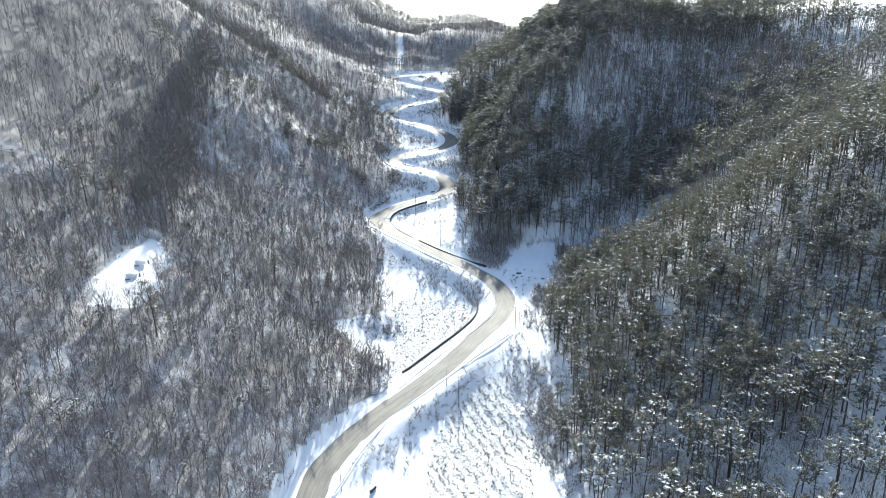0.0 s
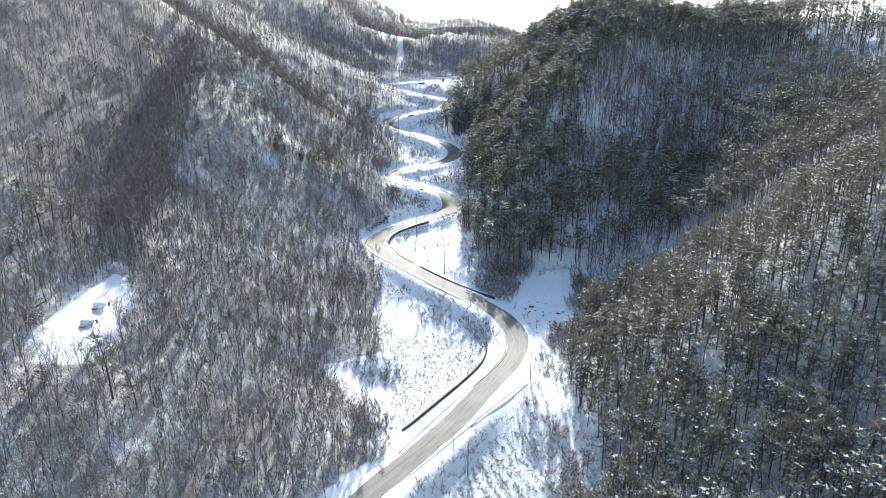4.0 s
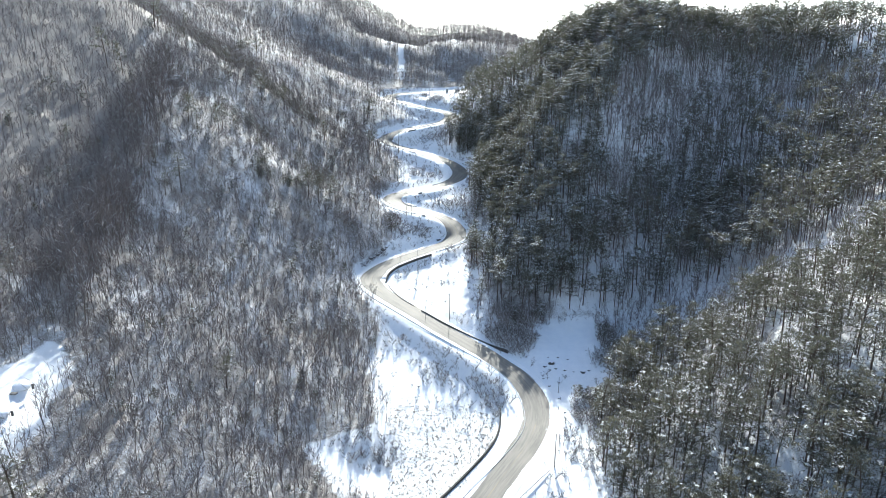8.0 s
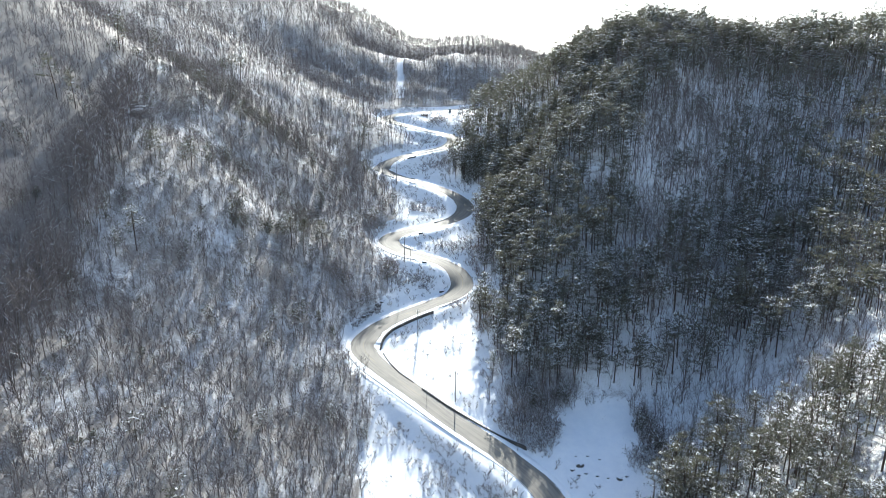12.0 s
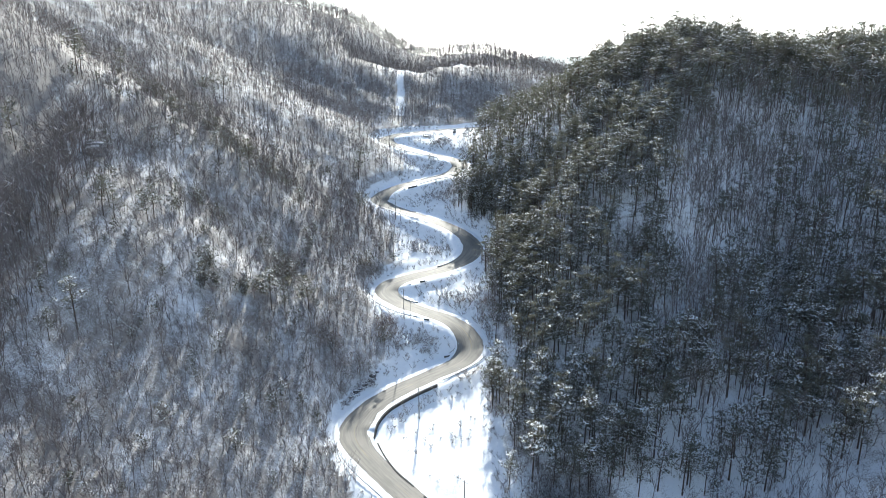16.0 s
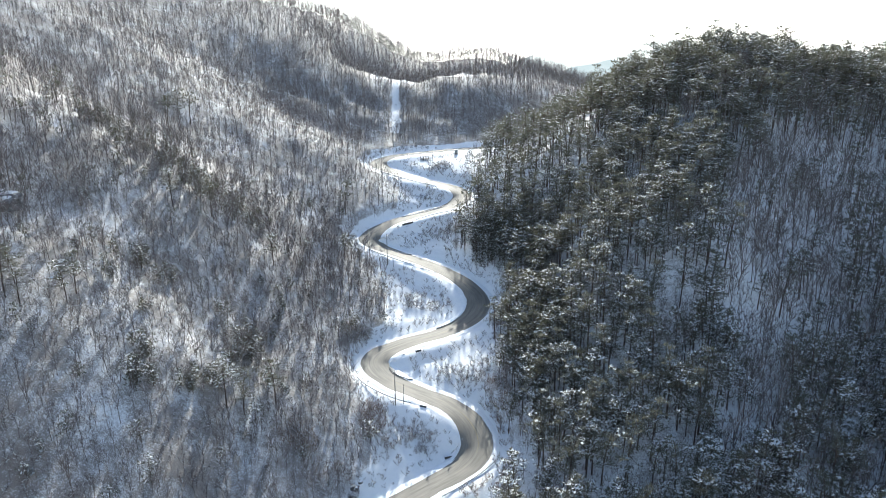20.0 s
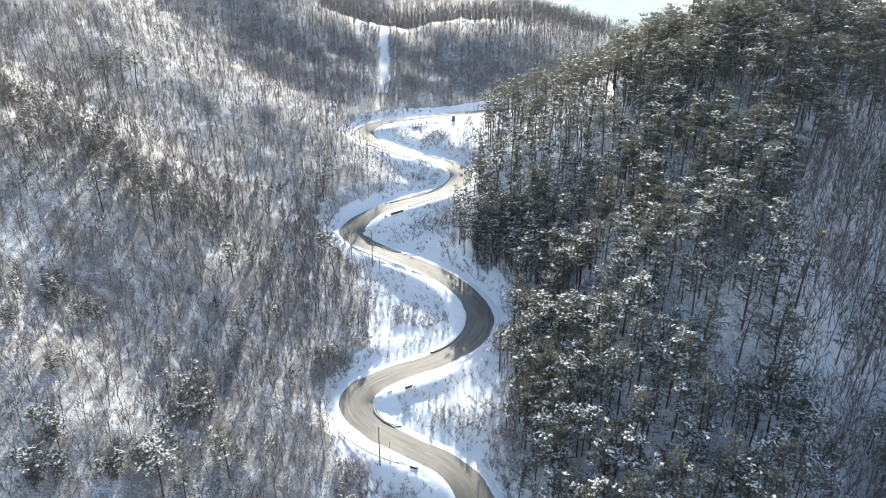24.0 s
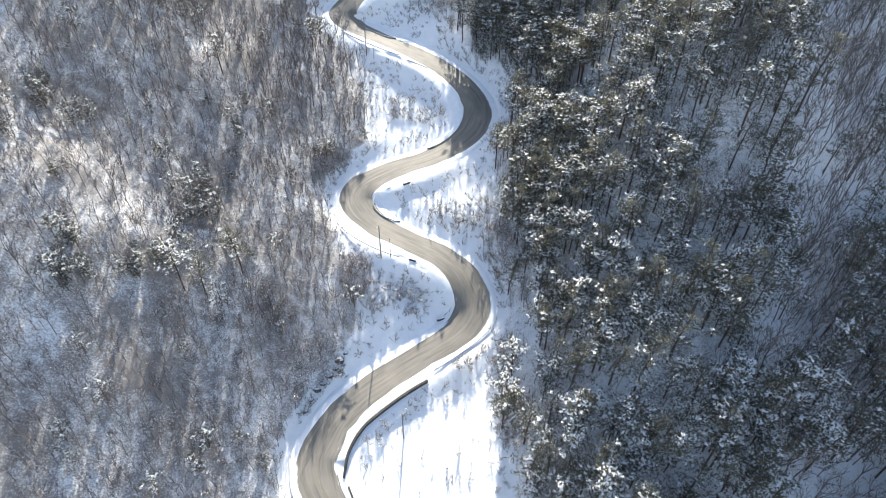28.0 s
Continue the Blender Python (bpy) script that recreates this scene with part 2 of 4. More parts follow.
# ---- the lie of the land: feet of slopes, spurs, gullies and crests (x, y, z) ----
LEFT_FOOT = [(-42, -129, -15), (-24, -97, -16.5), (-24, -74, -15), (-40, -48, -8), (-28, -6, -7), (-34, 13, -1), (-42, 42, 9), (-40, 66, 14),
             (-31, 88, 19), (-39, 107, 29), (-40, 123, 32), (-32, 141, 33), (-30, 156, 36), (-46, 185, 49), (-53, 195, 55), (-39, 207, 57), (-29, 222, 61), (-44, 246, 71), (-54, 258, 77)]
LEFT_SLOPE = [(-70, -122, 1), (-64, -69, 5), (-87, -106, 14), (-95, -74, 21), (-110, 9, 43), (-62, -26, 10), (-72, 42, 31), (-98, 64, 58), (-66, 94, 40),
              (-123, 98, 81), (-107, 96, 74), (-143, 99, 93), (-148, 136, 112), (-92, 115, 60), (-70, 78, 41), (-52, 84, 30)]
LEFT_CREST = [(-150, 143, 112), (-118, 148, 93), (-90, 150, 72), (-60, 152, 47), (-62, 203, 60), (-100, 205, 77), (-150, 205, 103), (-200, 208, 130), (-96, 260, 92), (-130, 262, 108), (-180, 270, 135), (-70, 292, 84), (-110, 312, 102), (-150, 332, 124), (-200, -100, 75), (-200, 0, 105), (-212, 90, 138), (-205, 160, 146),
              (-150, -130, 45), (-290, 0, 150), (-310, 150, 195), (-290, -150, 110), (-146, 435, 158), (-95, 390, 135), (-60, 365, 114), (-109, 521, 156), (-300, 500, 190), (-78, 492, 148)]
FAR_LAND = [(-61, 369, 116), (-51, 365, 112.5), (-40, 360, 109), (-35, 360, 108.8), (-26, 366, 109.8), (-7, 373, 112.5), (8, 376, 114), (30, 380, 112), (-38, 384, 99), (-10, 396, 101), (14, 398, 103), (-64, 392, 106), (-34, 338, 97),
            (-5, 446, 119.5), (25, 452, 127), (-40, 450, 122), (82, 446, 106), (130, 420, 98), (-33, 305, 84), (-8, 303, 78), (20, 306, 79), (-55, 292, 82), (46, 306, 79), (90, 320, 84),
            (0, 520, 95), (100, 560, 80), (0, 700, 50), (300, 700, 50), (-300, 800, 120)]
RIGHT_FOOT = [(26, -135, -20), (28, -107, -19), (26, -76, -14), (38, -45, -9), (57, -10, -3), (55, 18, 2), (38, 16, 0), (28, 9, 0.5), (15, 22, 4), (13, 40, 7),
              (13, 62, 11), (14, 80, 16), (15, 95, 22), (12, 121, 29), (16, 135, 33), (22, 150, 38), (20, 166, 44), (8, 186, 49), (4, 202, 55), (9, 222, 62), (10, 240, 67), (11, 262, 74)]
RIGHT_SPUR = [(35, 66, 34), (24, 89, 28), (46, 82, 40), (55, 108, 66), (80, 103, 65), (73, 117, 72), (84, 137, 85), (93, 180, 105), (115, 205, 117), (146, 195, 106), (200, 205, 108), (58, 209, 92), (42, 240, 84),
              (62, 285, 88), (30, 140, 48), (30, 180, 62), (30, 45, 17)]
RIGHT_LAND = [(72, 40, 21), (70, 24, 9), (68, 20, 7), (72, 60, 34), (84, 60, 30), (84, 86, 45), (86, 42, 19), (106, 70, 28), (128, 90, 37), (145, 145, 70), (121, -65, 46), (90, -99, 14), (60, -73, 3), (67, -43, 5), (71, -115, -2), (165, -45, 66), (110, -20, 26),
              (145, 20, 42), (190, 60, 58), (165, 100, 58), (205, 130, 78), (215, -30, 86), (200, -100, 70), (280, 20, 105), (290, 180, 118), (150, -150, 30), (100, -150, 4), (235, 205, 112)]
BENCH = [(-10, 145, 30), (-4, 152, 32), (-18, 151, 32), (-12, 82, 12.8), (-16, 88, 15.2), (-23, 84, 14.5), (-25, 92, 18.6), (-8, 117, 24.4), (0, 111, 22.6), (-14, 190, 45), (-5, 192, 46), (-15, 222, 57), (-20, 228, 59), (-10, 258, 70.3), (-21, 258, 70.6)]
VALLEY = [(0, -200, -29), (0, -300, -40), (-60, -260, -34), (60, -260, -24), (-160, -300, 30), (160, -300, 30), (-13, -75, -17), (5, -50, -13.5), (9, -25, -11), (-10, -20, -10), (-22, 5, -5), (-18, -50, -13),
          (-5, -115, -21), (10, -92, -19.8), (22, -100, -19.8), (10, -130, -21.5), (-20, -150, -23), (-10.3, -109, -20.6), (-1.9, -99, -20), (11.3, -82.5, -18), (44, 0, -2.5), (-12, 45, 4.4), (0, 30, 2.5), (-10, 55, 7), (-18, 50, 6), (2, 62, 8), (6, 50, 7)]
RIM = [(-900, -600, 150), (0, -900, -60), (900, -600, 150), (-1000, 200, 220), (1000, 200, 160), (-900, 1000, 160), (0, 1100, 40), (900, 1000, 60), (500, -100, 140), (-550, 100, 210), (500, 400, 110), (-450, -400, 120), (450, -400, 110)]


def tps_kernel(d2):
    return 0.5 * d2 * np.log(d2 + 1e-9)


road_ctl = ROAD[30:-60:9]
CTL = np.vstack([np.array(q, float) for q in (LEFT_FOOT, LEFT_SLOPE, LEFT_CREST, FAR_LAND, RIGHT_FOOT, RIGHT_SPUR, RIGHT_LAND, VALLEY, BENCH, RIM)] + [road_ctl])
cx = CTL[:, :2] / 100
KM = tps_kernel(((cx[:, None] - cx[None]) ** 2).sum(-1)) + np.eye(len(cx)) * 0.02
PM = np.column_stack([np.ones(len(cx)), cx])
SYS = np.block([[KM, PM], [PM.T, np.zeros((3, 3))]])
WT = np.linalg.solve(SYS, np.concatenate([CTL[:, 2], np.zeros(3)]))


def road_near(p):
    """Distance to the centreline and the index of its nearest sample."""
    best, idx = np.full(len(p), 1e9), np.zeros(len(p), int)
    for s in range(0, len(p), 20000):
        d = ((p[s:s + 20000, None] - ROAD[None, ::2, :2]) ** 2).sum(-1)
        j = d.argmin(1)
        best[s:s + 20000], idx[s:s + 20000] = np.sqrt(d[np.arange(len(j)), j]), j * 2
    return best, idx


def waves(p, size, seed):
    """Cheap smooth pseudo-random relief, about -1 to 1."""
    r = np.random.RandomState(seed)
    out = np.zeros(len(p))
    for _ in range(7):
        ang, ph, f = r.uniform(0, 6.28), r.uniform(0, 6.28), r.uniform(0.6, 1.6) * 6.28 / size
        out += np.sin((p[:, 0] * math.cos(ang) + p[:, 1] * math.sin(ang)) * f + ph)
    return out / 3.5


def height(p, exact=True):
    p = np.asarray(p, float)
    q = np.clip(p, -1000, 1100)
    z = np.empty(len(q))
    for s in range(0, len(q), 20000):
        c = q[s:s + 20000] / 100
        z[s:s + 20000] = tps_kernel(((c[:, None] - cx[None]) ** 2).sum(-1)) @ WT[:len(cx)] + WT[len(cx)] + c @ WT[len(cx) + 1:]
    d, _ = road_near(p)
    zr = np.zeros(len(p))
    by = np.where(d < 14)[0]
    for s in range(0, len(by), 10000):
        j = by[s:s + 10000]
        wt = np.exp(-(((p[j, None] - ROAD[None, ::2, :2]) ** 2).sum(-1) - d[j, None] ** 2) / 14.0)
        zr[j] = (wt * ROAD[None, ::2, 2]).sum(1) / wt.sum(1)
    far = np.clip((d - 12) / 25, 0, 1)
    z += far * (waves(p, 62, 2) * 0.7 + waves(p, 28, 3) * 1.0 + waves(p, 11, 4) * 0.45) + np.clip((d - 7) / 6, 0, 1) * waves(p, 5, 5) * 0.10
    w = np.clip((d - 6.0) / 6.0, 0, 1)
    w = w * w * (3 - 2 * w)
    return zr * (1 - w) + z * w - 0.55 * np.clip((6.6 - d) / 1.2, 0, 1)


def inside(p, poly):
    poly = np.array(poly, float)
    c = np.zeros(len(p), bool)
    j = len(poly) - 1
    for i in range(len(poly)):
        (x1, y1), (x2, y2) = poly[i], poly[j]
        hit = ((y1 > p[:, 1]) != (y2 > p[:, 1])) & (p[:, 0] < (x2 - x1) * (p[:, 1] - y1) / (y2 - y1 + 1e-12) + x1)
        c ^= hit
        j = i
    return c


# edges of the wood on either side of the open valley floor (x, y)
EDGE_LEFT = [(-44, -300), (-44, -150), (-39, -126), (-27, -104), (-21, -90), (-20, -74), (-30, -62), (-41, -50), (-32, -42), (-22, -36), (-25, -22), (-27, -5), (-25.5, 16), (-32, 31), (-38.5, 44), (-39, 56), (-34, 65.5), (-28.5, 73), (-25, 81), (-25, 88),
             (-33, 106), (-37, 120), (-33, 130), (-27, 139), (-27, 152), (-31, 168), (-44, 182), (-51, 192), (-38, 203), (-27, 214), (-27, 230), (-42, 246), (-49, 258), (-44, 271), (-30, 281), (0, 293), (60, 318), (200, 360)]
EDGE_RIGHT = [(31, -300), (34, -135), (35, -118), (36.5, -100), (37.5, -79), (39, -62), (44, -48), (46, -28), (59, -11), (51, -7), (53, 8), (53.5, 17), (38, 17.5), (32, 12), (29, 0), (24, -3.5), (16.5, 3), (13, 12), (11, 40), (11, 79), (12, 92), (8, 104), (11, 121), (12, 133),
              (18, 144), (17, 162), (5, 175), (-1, 184), (-2, 194), (1, 209), (8, 222), (8, 240), (8, 259), (14, 276), (30, 281), (60, 293), (200, 330)]
OPEN = EDGE_LEFT + EDGE_RIGHT[::-1]
GRAVES = [(-96.5, -103), (-100.5, -88), (-100.5, -74), (-98.5, -56), (-92, -61), (-89.5, -69), (-88.5, -82), (-87.5, -96)]
FIELD_RIGHT = [(-4, -136), (-3, -110), (3.5, -95), (12.5, -80.5), (22, -76), (25, -92), (27, -112), (23, -136)]
FIELD_LEFT = [(-14, -84), (4, -61), (12, -45), (13, -32), (4, -24), (-20, -26), (-17, -50), (-17, -80)]
PLOT = [(29, -8), (34, 14), (53, 16), (50, -3), (44, -14)]          # snowed-over plot by the stones
CUT = [(-36.6, 300), (-31.4, 300), (-34.6, 338), (-35.2, 360), (-40.8, 360), (-39, 336)]          # cleared strip up the far slope
SADDLE = [(-62, 367), (-51, 362.5), (-40, 357.5), (-35, 357.5), (-26, 363.5), (-7, 371), (12, 374), (12, 379), (-7, 376.5), (-27, 369.5), (-35, 363), (-41, 363), (-52, 368), (-62, 373)]          # bare snowy rim of the saddle


# ---- ground ----
def graded(a, b, fine, far):
    mid = np.arange(a, b + 0.01, fine)
    out, s, lo, hi = [], fine, [a], [b]
    while lo[-1] > -far:
        s *= 1.28
        lo.append(lo[-1] - s)
    s = fine
    while hi[-1] < far:
        s *= 1.28
        hi.append(hi[-1] + s)
    return np.concatenate([lo[:0:-1], mid, hi[1:]])


def grid_mesh(name, gx, gy, z):
    nx, ny = len(gx), len(gy)
    X, Y = np.meshgrid(gx, gy)
    v = np.column_stack([X.ravel(), Y.ravel(), z])
    i = (np.arange(ny - 1)[:, None] * nx + np.arange(nx - 1)[None]).ravel()
    f = np.column_stack([i, i + 1, i + nx + 1, i + nx])
    return mesh_of(name, v, f, smooth=True)


def mesh_of(name, v, f, mats=(), index=None, smooth=False):
    """A mesh from arrays: f is an (n, 3) or (n, 4) array of corners."""
    me = bpy.data.meshes.new(name)
    n, k = f.shape
    me.vertices.add(len(v))
    me.vertices.foreach_set("co", np.ascontiguousarray(v, np.float32).ravel())
    me.loops.add(n * k)
    me.loops.foreach_set("vertex_index", np.ascontiguousarray(f, np.int32).ravel())
    me.polygons.add(n)
    me.polygons.foreach_set("loop_start", np.arange(0, n * k, k, dtype=np.int32))
    if index is not None:
        me.polygons.foreach_set("material_index", np.ascontiguousarray(index, np.int32))
    me.polygons.foreach_set("use_smooth", np.full(n, smooth))
    for m in mats:
        me.materials.append(m)
    me.update(calc_edges=True)
    return me


gx, gy = graded(-180, 215, 1.6, 4500), graded(-160, 330, 1.6, 4500)
GX, GY = np.meshgrid(gx, gy)
gp = np.column_stack([GX.ravel(), GY.ravel()])
gz = height(gp)
me = grid_mesh("ground", gx, gy, gz)
wood = ~inside(gp, OPEN) & ~inside(gp, GRAVES) & ~inside(gp, CUT) & ~inside(gp, SADDLE)
dr, _ = road_near(gp)
gully = (gp[:, 0] > np.interp(gp[:, 1], (20, 60, 93, 130, 150), (52, 58, 67, 84, 102))) & (gp[:, 1] > 15) & (gp[:, 1] < 190)          # smoother snow below the crest
wild = np.where(wood, np.where((gp[:, 0] > 0) & ((gp[:, 1] < 270) | (gp[:, 0] > 110)), np.where(gully, 0.47, 0.62), np.where((gp[:, 1] < 15) | (gp[:, 1] > 125), 0.92, 0.86)), 0.10) + 0.16 * waves(gp, 30, 9) + 0.10 * waves(gp, 7, 10)
wild = np.where(wood & ((gp[:, 0] < -140) | (gp[:, 1] > 285)), wild + 0.14, wild)
wild += np.where(wood & (gp[:, 0] < -50), 0.06, 0)
wild = np.minimum(wild, 0.97 + 0.16 * waves(gp, 17, 12))          # patches of snow stay everywhere
wild += np.clip((gp[:, 1] + 50 + 12 * waves(gp, 24, 13)) / 45, 0, 1) * np.clip((gp[:, 0] + 215 + 10 * waves(gp, 20, 14)) / 30, 0, 1) * np.where(wood & (gp[:, 1] < 200) & (gp[:, 0] < np.interp(gp[:, 1], (-30, 16, 48, 126), (-109, -111, -121, -150))), 0.30, 0)          # high hollow on one side: extra litter stands in for its shade
wild = np.where(inside(gp, FIELD_RIGHT) | inside(gp, FIELD_LEFT), np.where(gp[:, 1] < -86, 0.62, 0.54) + 0.06 * np.sin(gp[:, 0] * 0.9 + gp[:, 1] * 0.35), wild)
wild = np.where(dr < 9, 0.0, wild)
at = me.attributes.new("wild", "FLOAT", "POINT")
at.data.foreach_set("value", wild.astype(np.float32))
me.materials.append(M_GROUND)
tagged(new("ground", me), "snow-covered valley ground with leaf litter under trees", "ground", kind="structure")


def strip(name, offs, lift, mat, lo=0, hi=None, uv=False, rough=0.0, seed=0):
    """A band along the road: offsets from the centreline (right positive) and heights over it, each a function of the half width."""
    r, s, h = ROAD[lo:hi], SIDE[lo:hi], HALF[lo:hi]
    rnd = np.random.RandomState(seed)
    rows = []
    for o, z in zip(offs, lift):
        soft = lambda: np.convolve(rnd.uniform(-rough, rough, len(r) + 6), np.ones(7) / 3.5, "valid")
        off = o(h) + soft() if rough else o(h)
        zz = r[:, 2] + z + (soft() * 0.25 if rough else 0)
        rows.append(np.column_stack([r[:, :2] + s * np.asarray(off)[:, None], zz]))
    v = np.stack(rows, 1).reshape(-1, 3)
    k, n = len(offs), len(r)
    i = (np.arange(n - 1)[:, None] * k + np.arange(k - 1)[None]).ravel()
    f = np.column_stack([i, i + 1, i + k + 1, i + k])[:, ::-1]
    me = mesh_of(name, v, f, [mat], smooth=True)
    if uv:
        lay = me.uv_layers.new(name="along")
        u = np.tile(np.linspace(-1, 1, k), n)
        w = np.repeat(np.arange(n) * 1.0 + lo, k)
        lay.data.foreach_set("uv", np.column_stack([u[f.ravel()], w[f.ravel()]]).astype(np.float32).ravel())
    return new(name, me)


cols = [-1, -0.66, -0.33, 0, 0.33, 0.66, 1]
tagged(strip("road", [lambda h, c=c: c * (h + 0.25) for c in cols], [0.0, 0.03, 0.05, 0.06, 0.05, 0.03, 0.0], M_ROAD, uv=True),
       "winding two-lane road of grey salted asphalt with snowy edges", "road", kind="structure")
for sgn in (-1, 1):
    order = [0.0, 0.4, 1.0, 1.8, 3.0] if sgn > 0 else [3.0, 1.8, 1.0, 0.4, 0.0]
    rise = [-0.02, 0.05, 0.07, 0.02, -0.6] if sgn > 0 else [-0.6, 0.02, 0.07, 0.05, -0.02]
    tagged(strip("verge", [lambda h, c=c: sgn * (h + c) for c in order], rise, M_SNOW, rough=0.22, seed=11 + sgn),
           "ploughed snow bank along the road edge", "snow bank", kind="structure")


# ---- trees ----
def frame_of(d):
    d = d / np.linalg.norm(d)
    u = np.cross(d, (0.3, 0.9, 0.1))
    u /= np.linalg.norm(u)
    return d, u, np.cross(d, u)


class Bits:
    """Collects cones, blades and tufts of one plant as triangles."""

    def __init__(self):
        self.v, self.f, self.n = [], [], 0

    def add(self, v, f):
        self.v.append(np.asarray(v, float))
        self.f.append(np.asarray(f) + self.n)
        self.n += len(v)

    def cone(self, p, d, length, r):
        w, u, q = frame_of(d)
        b = [p + r * (u * math.cos(t) + q * math.sin(t)) for t in (0, 2.094, 4.189)]
        self.add([*b, p + w * length], [(0, 1, 3), (1, 2, 3), (2, 0, 3)])

    def sliver(self, p, d, length, r, t):
        """A single tapering face, for twigs too fine to show their roundness."""
        w, u, q = frame_of(d)
        e = u * math.cos(t) + q * math.sin(t)
        self.add([p - e * r, p + e * r, p + w * length], [(0, 1, 2)])

    def tube(self, pts, rad, sides=4):
        v, f = [], []
        for i, p in enumerate(pts):
            for k in range(sides):
                t = 6.283 * k / sides
                v.append(p + np.array((rad[i] * math.cos(t), rad[i] * math.sin(t), 0)))
        for i in range(len(pts) - 1):
            for k in range(sides):
                a, b = i * sides + k, i * sides + (k + 1) % sides
                f += [(a, b, b + sides), (a, b + sides, a + sides)]
        self.add(v, f)

    def arrays(self):
        return np.vstack(self.v), np.vstack(self.f)


def bare_tree(rnd, h, limbs, forks, twigs, thick=1.0):
    """A leafless broadleaf: a trunk that parts into rising limbs and, apart, the crown of limbs, branches and twigs and the snow lying on some."""
    trunk, crown, snow = Bits(), Bits(), Bits()
    f = rnd.uniform(0.22, 0.45)
    lean = rnd.uniform(-0.08, 0.08, 2) * h
    pts = [np.array((0, 0, -0.5)), np.array((lean[0] * 0.2, lean[1] * 0.2, f * h * 0.5)), np.array((lean[0] * 0.5, lean[1] * 0.5, f * h))]
    w = 0.055 * (0.6 + 0.4 * thick) * h / 9
    if thick > 3:
        trunk.cone(pts[0], pts[2] - pts[0], f * h * 2, w * 0.8)
    else:
        trunk.tube(pts, [w * 1.3, w, w * 0.8], 3)
    w *= 0.65 if thick > 2.5 else 1.0          # distant trees are slender
    t0 = rnd.uniform(0, 6.283)
    for b in range(limbs):
        t, open_out = t0 + b * 6.283 / limbs + rnd.uniform(-0.6, 0.6), rnd.uniform(0.12, 0.5) if b else 0.08
        p = pts[1] + (pts[2] - pts[1]) * rnd.uniform(0.5, 1.0)
        d = np.array((math.cos(t) * open_out, math.sin(t) * open_out, 1.0))
        d /= np.linalg.norm(d)
        ln = (1 - f) * h * (rnd.uniform(0.6, 1.0) if b else 1.05)
        crown.cone(p, d, ln, w * 0.75)
        for k in range(forks):
            q = p + d * ln * rnd.uniform(0.2, 0.95)
            d2 = d + rnd.uniform(-0.75, 0.75, 3) * (1, 1, 0.35)
            d2 /= np.linalg.norm(d2)
            l2 = ln * rnd.uniform(0.22, 0.5)
            crown.sliver(q, d2, l2, 0.030 * thick, rnd.uniform(0, 6.28))
            for j in range(twigs):
                q2 = q + d2 * l2 * rnd.uniform(0.2, 1.0)
                d3 = d2 + rnd.uniform(-0.7, 0.7, 3)
                l3 = l2 * rnd.uniform(0.35, 0.75)
                crown.sliver(q2, d3, l3, 0.019 * thick, rnd.uniform(0, 6.28))
            if k % 2 == 0:
                snow.sliver(q + (0, 0, 0.05), d2 * (1, 1, 0.5), l2 * 0.5, 0.019 * thick, rnd.uniform(0, 6.28))
    return trunk, crown, snow


